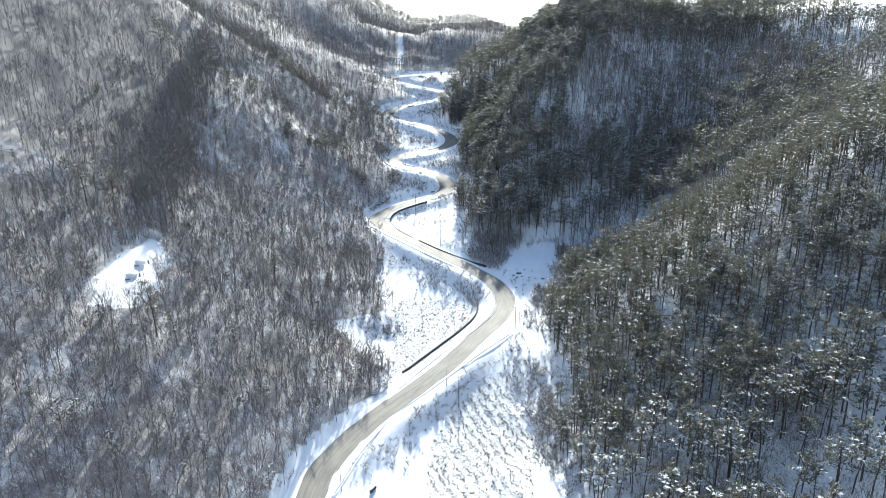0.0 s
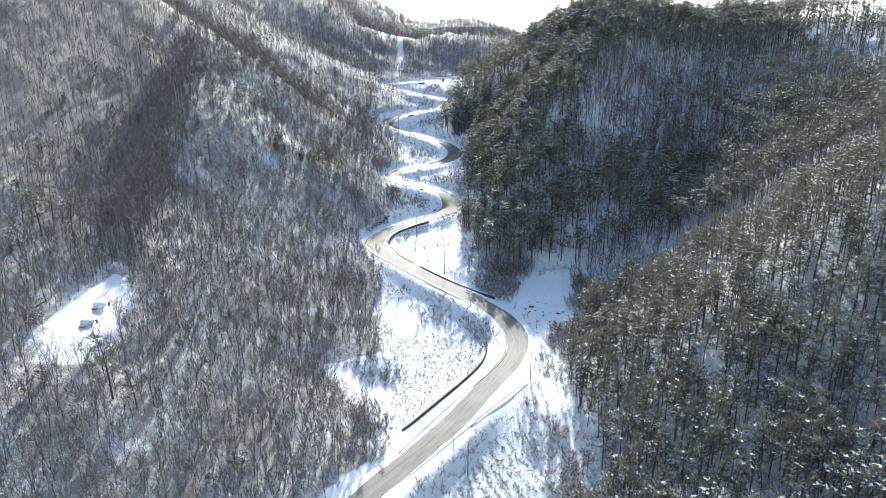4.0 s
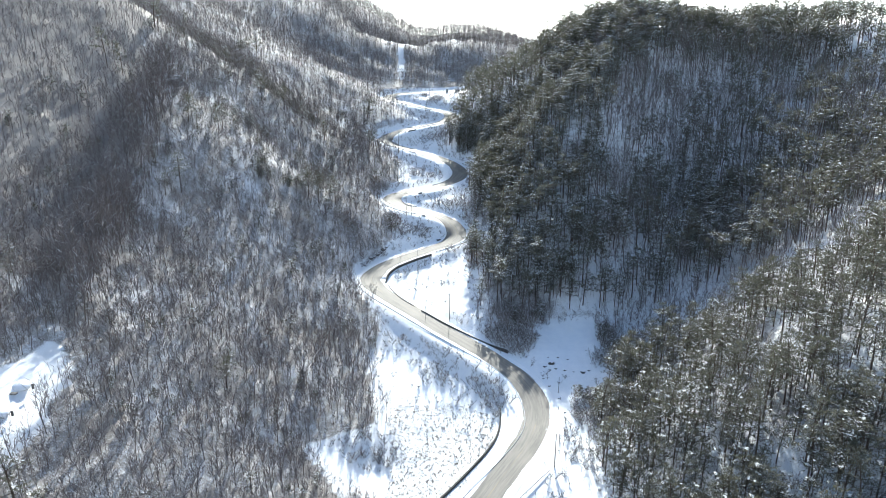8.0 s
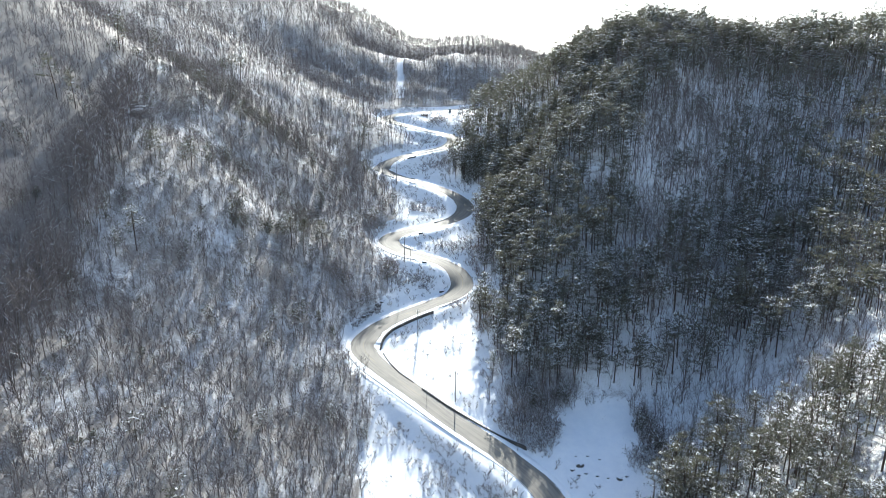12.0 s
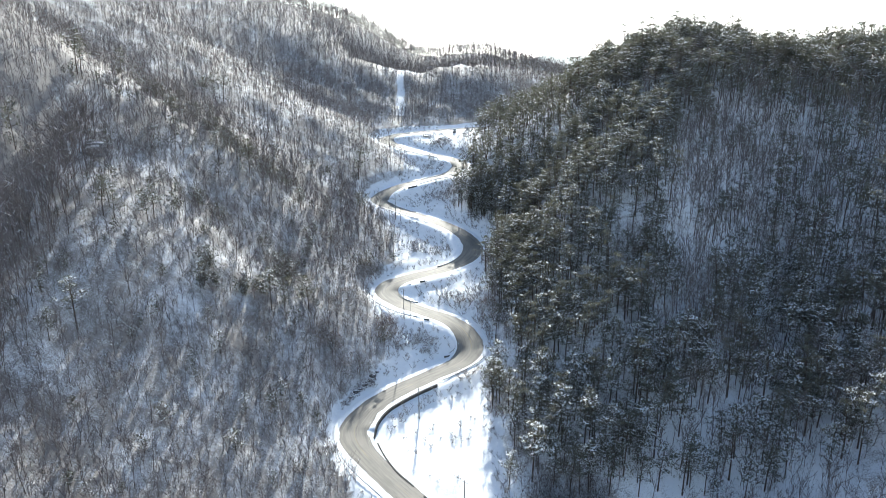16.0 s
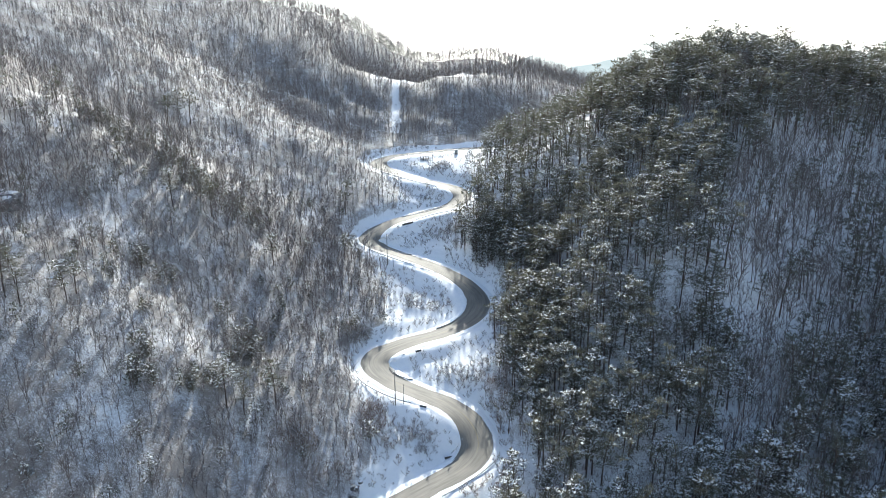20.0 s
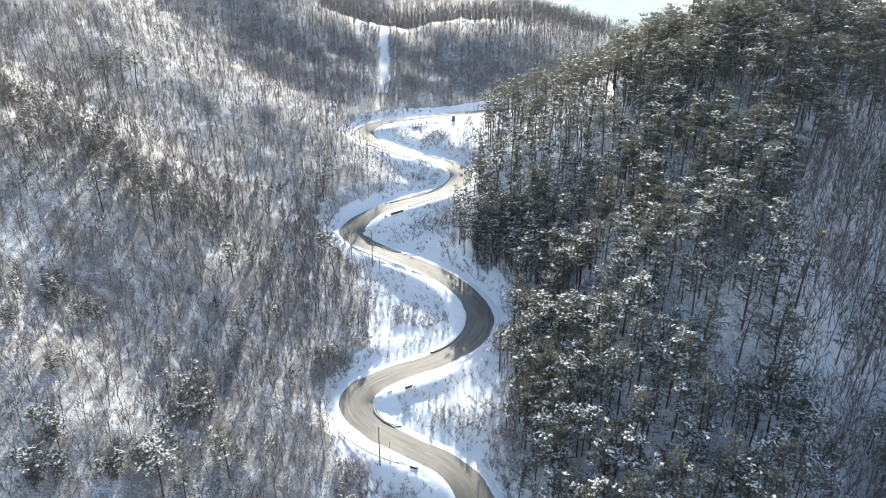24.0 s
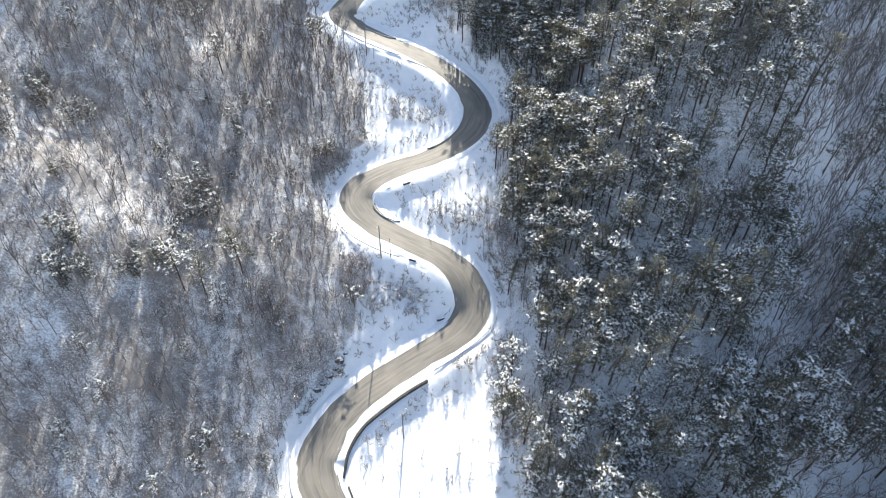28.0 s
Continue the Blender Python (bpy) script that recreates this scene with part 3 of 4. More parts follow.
def pine_tree(rnd, h, boughs, clumps, blades, size, snowy, spread=0.27, low=0.50):
    """A red pine: a bare, slightly bent trunk, uneven boughs that carry clumps of needle tufts, and the snow that lies on them."""
    trunk, crown, snow = Bits(), Bits(), Bits()
    bend = rnd.uniform(-0.08, 0.08, 2)
    at = (0, 0.35, 0.7, 1)
    pts = [np.array((bend[0] * h * s * s + rnd.uniform(-0.12, 0.12) * (s > 0), bend[1] * h * s * s, h * 0.95 * s - 0.5 * (s == 0))) for s in at]
    trunk.tube(pts, [0.17 * h / 12, 0.14 * h / 12, 0.09 * h / 12, 0.03], 4)
    axis = np.array(pts)
    for b in range(boughs):
        s = 1 - low * ((b + rnd.uniform(0, 1)) / boughs) ** 0.85
        p = np.array([np.interp(s, at, axis[:, k]) for k in range(3)])
        t = b * 2.4 + rnd.uniform(-0.7, 0.7)
        ln = h * (0.05 + (spread - 0.05) * min(1, (1 - s) * 3.2)) * rnd.uniform(0.5, 1.15)
        d = np.array((math.cos(t), math.sin(t), rnd.uniform(0.0, 0.55)))
        trunk.sliver(p, d, ln, 0.06 * h / 12, 1.57)
        trunk.sliver(p, d, ln, 0.06 * h / 12, 0.0)
        laden = min(0.95, snowy * 2.0) if rnd.uniform() < 0.65 else snowy * 0.3          # snow lies bough by bough
        for k in range(clumps):
            c = p + d * ln * ((k + rnd.uniform(0.3, 1.0)) / clumps) + rnd.uniform(-0.5, 0.5, 3) * (1, 1, 0.3) * h / 12
            r = rnd.uniform(0.55, 1.0) * h / 13
            for m in range(blades):
                a = rnd.uniform(0, 6.283)
                o = np.array((math.cos(a), math.sin(a), 0)) * rnd.uniform(0.1, 1.0) * r + (0, 0, rnd.uniform(-0.15, 0.35) * r)
                out = o / (np.linalg.norm(o) + 0.01) * 0.8 + rnd.uniform(-0.7, 0.7, 3) + (0, 0, 0.35)
                out /= np.linalg.norm(out)
                side = np.cross(out, rnd.uniform(-1, 1, 3))
                side /= np.linalg.norm(side) + 1e-6
                z = size * rnd.uniform(0.6, 1.3)
                crown.add([c + o - side * z * 0.2, c + o + side * z * 0.2, c + o + out * z], [(0, 1, 2)])
            if rnd.uniform() < laden:
                for _ in range(max(3, blades // 2)):
                    e = c + rnd.uniform(-0.85, 0.85, 3) * (r, r, 0) + (0, 0, r * rnd.uniform(0.25, 0.55))
                    ax, rr = rnd.uniform(0, 6.283), size * rnd.uniform(0.3, 0.85)
                    u, w = np.array((math.cos(ax), math.sin(ax), rnd.uniform(-0.4, 0.4))), np.array((-math.sin(ax), math.cos(ax), rnd.uniform(-0.5, 0.3)))
                    snow.add([e + u * rr, e - u * rr * 0.7 + w * rr * 0.4, e - u * rr * 0.4 - w * rr * 0.5], [(0, 1, 2)])
    return trunk, crown, snow


def shrub(rnd, h, stems, twigs):
    twig, snow = Bits(), Bits()
    for _ in range(stems):
        d = np.array((*rnd.uniform(-0.7, 0.7, 2), 1.0))
        p = np.array((*rnd.uniform(-0.35, 0.35, 2), -0.1))
        ln = h * rnd.uniform(0.6, 1.1)
        twig.cone(p, d, ln, 0.03)
        d = d / np.linalg.norm(d)
        for j in range(twigs):
            q = p + d * ln * rnd.uniform(0.2, 1.0)
            twig.sliver(q, d + rnd.uniform(-0.9, 0.9, 3), ln * rnd.uniform(0.25, 0.55), 0.032, rnd.uniform(0, 6.28))
            if j % 3 == 0:
                snow.sliver(q, d + rnd.uniform(-0.9, 0.9, 3) * (1, 1, 0.2), ln * 0.3, 0.07, rnd.uniform(0, 6.28))
    return twig, snow


def scatter(n, x0, x1, y0, y1, gap, seed):
    """Random points at least about gap apart."""
    r = np.random.RandomState(seed)
    p = np.column_stack([r.uniform(x0, x1, n), r.uniform(y0, y1, n)])
    key = np.floor(p / gap).astype(int)
    _, first = np.unique(key, axis=0, return_index=True)
    return p[np.sort(first)]


def joined(name, kinds, which, pos, scale, spin, mats):
    """One mesh of many plants: kinds holds per template a list of (v, f) for each material."""
    vs, fs, ms, base = [], [], [], 0
    for k, tpl in enumerate(kinds):
        sel = np.where(which == k)[0]
        if not len(sel):
            continue
        c, s = np.cos(spin[sel])[:, None], np.sin(spin[sel])[:, None]
        for mi, (v, f) in enumerate(tpl):
            sc = scale[sel][:, None]
            x = (v[None, :, 0] * c - v[None, :, 1] * s) * sc + pos[sel, 0:1]
            y = (v[None, :, 0] * s + v[None, :, 1] * c) * sc + pos[sel, 1:2]
            z = v[None, :, 2] * sc + pos[sel, 2:3]
            vs.append(np.stack([x, y, z], -1).reshape(-1, 3))
            fs.append((f[None] + (np.arange(len(sel)) * len(v))[:, None, None]).reshape(-1, 3) + base)
            ms.append(np.full(len(sel) * len(f), mi))
            base += len(sel) * len(v)
    return new(name, mesh_of(name, np.vstack(vs), np.vstack(fs), mats, np.concatenate(ms)))


def clear_of(p, margin):
    d, _ = road_near(p)
    return (d > margin) & ~inside(p, GRAVES) & ~inside(p, CUT) & ~inside(p, SADDLE)


rnd = np.random.RandomState(5)
BARE = [[b.arrays() for b in bare_tree(rnd, h, n, 4, 4, 1.9)] for h, n in ((6.5, 4), (7.5, 5), (8.0, 4), (9.0, 5), (10.0, 4), (7.0, 3))]
BARE_FAR = [[b.arrays() for b in bare_tree(rnd, h, 3, 3, 2, 3.05)] for h in (7.5, 9.0, 10.0)]
PINE = [[b.arrays() for b in pine_tree(rnd, h, 14, 3, 11, 0.58, sn, 0.30, 0.62)] for h, sn in ((11.0, 0.7), (12.5, 0.10), (13.5, 0.8), (14.5, 0.14), (12, 0.95))]
PINE_FAR = [[b.arrays() for b in pine_tree(rnd, h, 9, 2, 6, 1.0, 0.3)] for h in (11.5, 13, 14.5)]

# where each kind grows
p = scatter(250000, -265, 260, -340, 570, 2.45, 21)
ragged = np.column_stack([waves(p, 9, 81) * 2.4 + waves(p, 4, 83) * 1.3 + np.where(p[:, 0] > 0, waves(p, 22, 84) * 2.4, 0), waves(p, 8, 82) * 2.0])
p = p[~inside(p + ragged, OPEN) & clear_of(p, 7.5)]
by_log = (np.abs(p[:, 0] - 69) < 9.5) & (p[:, 1] > 29) & (p[:, 1] < 38.5)          # little stands round the fallen log
hz = height(p)
hollow_line = np.interp(p[:, 1], (20, 45, 60, 76, 93, 115, 130, 150), (55, 58, 62, 69, 72, 79, 87, 104))
spur = (p[:, 0] > 0) & (p[:, 1] > 20) & (p[:, 0] + waves(p, 25, 31) * 3.5 < hollow_line)          # pine-clad spur
spur2 = (p[:, 0] > 20) & (p[:, 1] < -8)
crest = (p[:, 0] > 0) & (hz > 94)
gully = (p[:, 0] > 50) & (p[:, 1] > 15) & ~spur & ~crest
left_pines = (p[:, 0] < 0) & (waves(p, 45, 33) > 1.05)
left_rib = (np.abs(p[:, 1] - 146) < 9) & (p[:, 0] > -165) & (p[:, 0] < -62)
far_side = p[:, 1] > 300
past = p[:, 0] - hollow_line          # how far beyond the snowy hollow
odds = np.where(gully, np.where(past < 13, np.where(p[:, 1] < 55, 0.48, 0.10), np.where(p[:, 1] < 92, 0.50, np.where(past < 34, 0.12, np.where(hz > 86, 0.42, 0.26)))) + 0.10 * waves(p, 24, 35), 0.0)
odds = np.where(spur | crest, np.where(spur & (p[:, 0] > 22) & (p[:, 1] < 140), 0.68, np.where(crest, 0.58, 0.60)), odds)
odds = np.where((np.abs(p[:, 0] - 19) < 12) & (np.abs(p[:, 1] - 106) < 20), 0.85, odds)
odds = np.where((p[:, 0] > 0) & (p[:, 0] < 30) & (np.abs(p[:, 1] - 175) < 35), 0.85, odds)
odds = np.where(spur2, np.where((p[:, 1] > -62) & (p[:, 0] > 62), 0.60, 0.70), odds)
odds = np.where(left_pines, 0.28, np.where(left_rib, 0.04, odds))
odds = np.where(far_side | ((p[:, 0] < 0) & (p[:, 1] > 240)), 0.0, odds)
fringe = (p[:, 0] > 0) & inside(p - (6.0, 0), OPEN) & (p[:, 1] > 20) & (np.abs(p[:, 1] - 180) > 22)          # bare trees edge the pines
odds = np.where(by_log, 0.0, odds)
odds = np.where(fringe, odds * 0.3, odds)
rr = np.random.RandomState(3)
pine = rr.uniform(size=len(p)) < odds
near = (p[:, 1] > -172 + 8 * waves(p, 30, 85)) & (p[:, 1] < 195) & (p[:, 0] > -135) & (p[:, 0] < 120)
near &= np.where(pine, (p[:, 0] < 128) & (p[:, 1] > -125) & (p[:, 1] < 185), True)
near |= pine & crest & (p[:, 0] < 190) & (p[:, 1] < 232)
share = np.where(pine, np.where(spur, np.where((p[:, 0] < 30) & (p[:, 1] > 86) & (p[:, 1] < 210), 0.95, 0.68), 0.60), np.where(p[:, 0] < 0, np.where(p[:, 1] < 15, 0.97, 0.90), np.where(gully, np.where(past < 14, 0.85, 0.85), np.where(spur2, 0.9, np.where(spur, 0.45, 0.68)))))
seen = (p[:, 0] > -265) & (p[:, 0] < np.where((p[:, 1] > 20) & (p[:, 1] < 230), 240, 110)) & (p[:, 1] > -140) & ((p[:, 1] < 480) | (p[:, 0] < 10)) & (p[:, 1] > -190 - p[:, 0])
share = np.where(near, share, np.where(pine, np.where(p[:, 1] < 40, 0.50, 0.36), np.where(seen, np.where((p[:, 1] > 300) | (p[:, 0] < -190) | (p[:, 0] > 150), np.where((p[:, 1] > 300) & (p[:, 0] > -110), 0.72, 0.46), 0.72), 0.10)))
slope_right = (p[:, 0] > 60) & (p[:, 0] < 215) & (p[:, 1] > -140) & (p[:, 1] < 225) & ~near
share = np.where(slope_right, np.where(pine, 0.75, 0.9), share)
share = np.where(((p[:, 0] > 195) & (p[:, 1] < 60)) | ((p[:, 0] > 80) & (p[:, 1] > 235) & (p[:, 1] < 370)), share * 0.25, share)          # behind the crest
share = np.where(p[:, 1] < -172, 0.15, share)          # thin woods down the valley
dense = (p[:, 0] < 34) & (p[:, 1] > 84) & (p[:, 1] < 212)
share = np.where(spur & pine & near & ~dense, share * np.clip(1.05 + 0.5 * waves(p, 13, 37), 0.35, 1.3), share)          # the canopy opens in places
share = np.where((p[:, 0] > -170) & (p[:, 0] < -60) & (p[:, 1] > 153) & (p[:, 1] < 198), share * 0.75, share)          # the far side of a rib
share = np.where(by_log, 0.35, share)
share = np.where(np.abs(p[:, 0] + 4) > 20 + (p[:, 1] + 266) * 0.713, share * 0.22, share)          # thin out on the outer flanks
keep = rr.uniform(size=len(p)) < share
p, pine, near, hz = p[keep], pine[keep], near[keep], hz[keep]
pos = np.column_stack([p, hz])
r = np.random.RandomState(8)
scale, spin = r.uniform(0.7, 1.25, len(p)), r.uniform(0, 6.283, len(p))
hollow = np.abs(p[:, 0] - np.interp(p[:, 1], (-45, 12, 50, 105), (-100, -112, -118, -131))) < 5.5          # tall trees up one hollow
scale = np.where((p[:, 0] < 0) & (p[:, 0] > -115) & (p[:, 1] > 10) & (p[:, 1] < 140) & ~pine, scale * 0.82, scale)
scale = np.where((p[:, 1] > 300) & (p[:, 0] < 90), scale * 1.12, scale)
scale = np.where((p[:, 0] > 60) & (hz > 92) & (p[:, 1] < 240), scale * 1.12, scale)
scale = np.where((p[:, 0] > 52) & (p[:, 1] > 20) & (p[:, 1] < 190) & ~pine, scale * 1.4, scale)
scale = np.where(pine & (p[:, 0] > 0) & (p[:, 1] > 20), scale * 1.12, scale)
scale = np.where(hollow & (p[:, 1] > -50) & (p[:, 1] < 108) & ~pine, scale * 1.7, scale)
spot = np.array([(31.2, -106.4), (39.5, -107.0), (35, -97), (17.5, 147), (20, 152), (9.6, 54.5), (10.8, 56.5), (10.1, 58.5), (11.8, 55.2), (33.5, -116), (53, 1)])          # pines standing forward of the wood
pos = np.vstack([pos, np.column_stack([spot, height(spot)])])
p = pos[:, :2]
pine, near = np.append(pine, [True] * len(spot)), np.append(near, [True] * len(spot))
scale, spin = np.append(scale, (0.75, 0.7, 0.6, 1.0, 1.1, 1.25, 1.15, 1.2, 1.05, 0.6, 0.5)), np.append(spin, np.arange(len(spot)))
# the trees that stand nearest to the bends of the road are things of their own
dr, _ = road_near(p)
stretch = np.where((p[:, 1] > -110) & (p[:, 1] < 150), dr, 1e6)
single = np.zeros(len(p), bool)
for kind in (pine, ~pine):
    order = np.argsort(np.where(kind, stretch, 1e7))[:300]
    single[order] = True


def choose(kinds, at):
    """A template for each plant; the pines down the valley carry less snow."""
    w = r.randint(0, len(kinds), len(at))
    bare = (at[:, 1] < 0) & (r.uniform(size=len(at)) < np.where(at[:, 1] < -60, 0.93, 0.90)) & (len(kinds) == 5)
    return np.where(bare, 1 + 2 * (w % 2), w)


def wood_of(name, sel, kinds, mats, label, category):
    w = choose(kinds, pos[sel])
    tagged(joined(name, kinds, w, pos[sel], scale[sel], spin[sel], mats), label, category, kind="stuff")


def part(name, me, parent, label=""):
    ob = new(name, me)
    ob.parent = parent
    return tagged(ob, label)


def single_trees(sel, name, kinds, parts, labels, category, group):
    made = []
    for k, tpl in enumerate(kinds):
        base = tagged(new(name), labels[k % len(labels)], category, group)
        for (v, f), (pn, mat) in zip(tpl, parts):
            tagged(part(pn, mesh_of(pn, v, f, [mat]), base), kind="stuff" if pn == "snow" else "")
        made.append(base)
    used = set()
    for i, k in zip(np.where(sel)[0], choose(kinds, pos[sel])):
        m = pose(*pos[i], 0, 0, math.degrees(spin[i])) @ Matrix.Scale(scale[i], 4)
        if k in used:
            ob = copy_thing(made[k], pose(0, 0, 0))
            ob.matrix_basis = m
        else:
            made[k].matrix_basis = m
            used.add(k)


wood_of("bare_woodland", ~pine & near & ~single, BARE, [M_BARK, M_TWIG, M_SNOW], "dense leafless grey-brown broadleaf woodland on snowy slopes", "woodland")
wood_of("far_bare_woodland", ~pine & ~near & ~single, BARE_FAR, [M_BARK, M_TWIG, M_SNOW], "distant leafless woodland on the snowy ridges", "woodland")
wood_of("pine_woodland", pine & near & ~single, PINE, [M_PINEBARK, M_NEEDLE, M_BOUGH_SNOW], "dark green pine woodland with snow on the boughs", "woodland")
wood_of("far_pine_woodland", pine & ~near & ~single, PINE_FAR, [M_PINEBARK, M_NEEDLE, M_BOUGH_SNOW], "distant dark pine woodland on the ridge", "woodland")
single_trees(single & ~pine, "bare_tree", BARE, (("trunk", M_BARK), ("crown", M_TWIG), ("snow", M_SNOW)),
             ["leafless grey-brown broadleaf tree at the wood's edge"], "tree", "bare trees by the road")
single_trees(single & pine, "pine_tree", PINE, (("trunk", M_PINEBARK), ("crown", M_NEEDLE), ("snow", M_BOUGH_SNOW)),
             ["red pine with bare trunk and lightly snowed boughs", "tall red pine with dark olive needles above a bare trunk", "red pine with snow lying on its boughs",
              "tall red pine with sparse snow on its crown", "snow-laden red pine at the wood's edge"], "pine tree", "pines by the road")

# shrubs on banks and along the wood's edge
SHRUB = [[b.arrays() for b in shrub(rnd, h, 5, 9)] for h in (1.3, 1.8, 2.5, 0.9)]
q = scatter(60000, -60, 62, -150, 285, 1.5, 41)
dq, _ = road_near(q)
hq = height(np.vstack([q, q + (0, 3.0)]))
bank = np.abs(hq[len(q):] - hq[:len(q)]) / 3.0
ok = inside(q, OPEN) & (dq > 7.2) & ~inside(q, FIELD_LEFT) & ~inside(q, FIELD_RIGHT) & ~inside(q, PLOT)
chance = np.clip((bank - 0.14) * 2.2, 0, 0.7) * (0.45 + 0.75 * (waves(q, 12, 52) > 0)) + np.where(waves(q, 16, 51) > 0.85, 0.25, 0.01)
rim = ~inside(q + (4.5, 0), OPEN) | ~inside(q - (3.5, 0), OPEN) | ~inside(q + (0, 3), OPEN)
chance += np.where(rim, 0.45, 0) + np.where((np.abs(q[:, 0] - 45) < 9) & (np.abs(q[:, 1] + 30) < 6), 0.8, 0)
ok &= np.random.RandomState(42).uniform(size=len(q)) < chance
q, zq = q[ok], hq[:len(q)][ok]
w = r.randint(0, len(SHRUB), len(q))
tagged(joined("shrubs", SHRUB, w, np.column_stack([q, zq]), r.uniform(0.6, 1.4, len(q)), r.uniform(0, 6.28, len(q)), [M_TWIG, M_SNOW]),
       "bare twiggy shrubs poking through snow on the banks", "shrubs", kind="stuff")
# thickets: round the plot, on the road banks, inside the upper bends
q = scatter(110000, -68, 62, -135, 275, 0.95, 43)
thick = np.zeros(len(q))
for x, y, rx, ry, k in ((46, -35, 11, 9, 1.0), (26, 19, 10, 9, 0.9), (56, 2, 3.5, 12, 0.7), (14, -20, 5, 12, 0.4), (22, 45, 10, 25, 0.12), (-8, 251, 7, 5, 0.5), (-7, 197, 9, 4, 0.35), (-17, 89, 8, 5, 0.45), (1, 113, 9, 5, 0.35), (-14, 153, 10, 5, 0.35), (-12, 226, 8, 4, 0.35),
                        (27, -80, 5, 22, 0.28), (36, -48, 6, 13, 0.32), (8, -50, 10, 16, 0.05), (-22, -84, 6, 12, 0.3), (31, -112, 5, 24, 0.4), (-3, -101, 10, 5, 0.10), (8, -87, 8, 5, 0.12), (-12, -116, 7, 6, 0.10), (2, -12, 12, 9, 0.09), (21, 4, 9, 8, 0.95), (52, -9, 6, 5, 0.6), (-24, -45, 10, 8, 0.25), (-33, 66, 6, 10, 0.5), (-33, 40, 6, 12, 0.3), (-52, 60, 14, 28, 0.10)):
    thick = np.maximum(thick, k * ((((q[:, 0] - x) / rx) ** 2 + ((q[:, 1] - y) / ry) ** 2) < 1))
dq, _ = road_near(q)
q = q[(np.random.RandomState(44).uniform(size=len(q)) < thick) & (dq > 7.0) & ~inside(q, PLOT) & ~inside(q, FIELD_RIGHT)]
w = r.randint(0, len(SHRUB), len(q))
tagged(joined("thicket", SHRUB, w, np.column_stack([q, height(q)]), r.uniform(0.8, 1.8, len(q)), r.uniform(0, 6.28, len(q)), [M_TWIG, M_SNOW]),
       "dense leafless brown thicket beside the road and plot", "thicket", kind="stuff")
# russet brush at the foot of the slopes
q = scatter(90000, -60, 45, -130, 165, 0.9, 45)
rust = np.zeros(len(q))
for x, y, rx, ry, k in ((-27, 93, 5, 6, 0.7), (-45, 79, 6, 4, 0.5), (11, 97, 4, 12, 0.5), (11, 62, 3.5, 14, 0.45), (15, 139, 4, 7, 0.6), (-35, 128, 5, 6, 0.5), (2, 74, 5, 5, 0.4), (31, -98, 4, 20, 0.3), (-22, -70, 6, 8, 0.3), (-31, 45, 6, 10, 0.15)):
    rust = np.maximum(rust, k * ((((q[:, 0] - x) / rx) ** 2 + ((q[:, 1] - y) / ry) ** 2) < 1))
dq, _ = road_near(q)
q = q[(np.random.RandomState(46).uniform(size=len(q)) < rust) & (dq > 7.0) & ~inside(q, FIELD_RIGHT)]
w = r.randint(0, len(SHRUB), len(q))
tagged(joined("russet_brush", SHRUB, w, np.column_stack([q, height(q)]), r.uniform(0.8, 1.6, len(q)), r.uniform(0, 6.28, len(q)), [M_RUST, M_SNOW]),
       "russet-brown leafless brush at the wood's edge", "brush", kind="stuff")
# young pines among the leafless trees
YOUNG = [[b.arrays() for b in pine_tree(rnd, h, 11, 2, 10, 0.45, 0.5, 0.34, 0.85)] for h in (3.0, 4.2, 5.4)]
q = scatter(30000, -150, -25, -150, 200, 4.6, 91)
clump = waves(q, 26, 92) + 0.6 * waves(q, 9, 93)
q = q[~inside(q, OPEN) & clear_of(q, 8) & (clump > 0.35) & (np.random.RandomState(94).uniform(size=len(q)) < 0.55)]
dark = np.array([(-81.9, 74.3), (-70, 75.3), (-63.8, 85.5), (-53.2, 88.8), (-66.4, 95.7), (-65.6, 79.1), (-63.8, 105.8), (-78.9, 68.1),
                 (44, -33), (48, -30), (40, -29), (52, -20), (56, -6), (55, 4), (25, 14), (32, 18), (47, -38), (50, -35), (43, -37), (46, -28), (54, -27), (16, -22), (13, -12),
                 (-96, 92), (-88, 107), (-73, 108), (-95, 106), (-66, 102), (-61, 96), (-69, 78), (-80, 67), (-59, 125), (-81, 74)])
q = np.vstack([q] + [dark + r.uniform(-2.2, 2.2, dark.shape) for _ in range(4)])
shade_belt = scatter(3000, 6, 24, 163, 188, 2.2, 99)          # low boughs added under the tall pines to shade the bend
q = np.vstack([q, shade_belt[~inside(shade_belt, OPEN)]])
rib = scatter(4000, -132, -74, 144, 180, 2.3, 96)          # a band of them along one rib
rib = rib[(np.abs(rib[:, 1] - 161 + waves(rib, 24, 97) * 3) < 10) & (np.random.RandomState(98).uniform(size=len(rib)) < 0.55)]
q = np.vstack([q, rib])
q = q[clear_of(q, 9.5)]
w = r.randint(0, 3, len(q))
tagged(joined("young_pines", YOUNG, w, np.column_stack([q, height(q)]), r.uniform(0.8, 1.55, len(q)), r.uniform(0, 6.28, len(q)), [M_PINEBARK, M_NEEDLE, M_BOUGH_SNOW]),
       "small bushy dark pines scattered under the leafless trees", "young pines", kind="stuff")
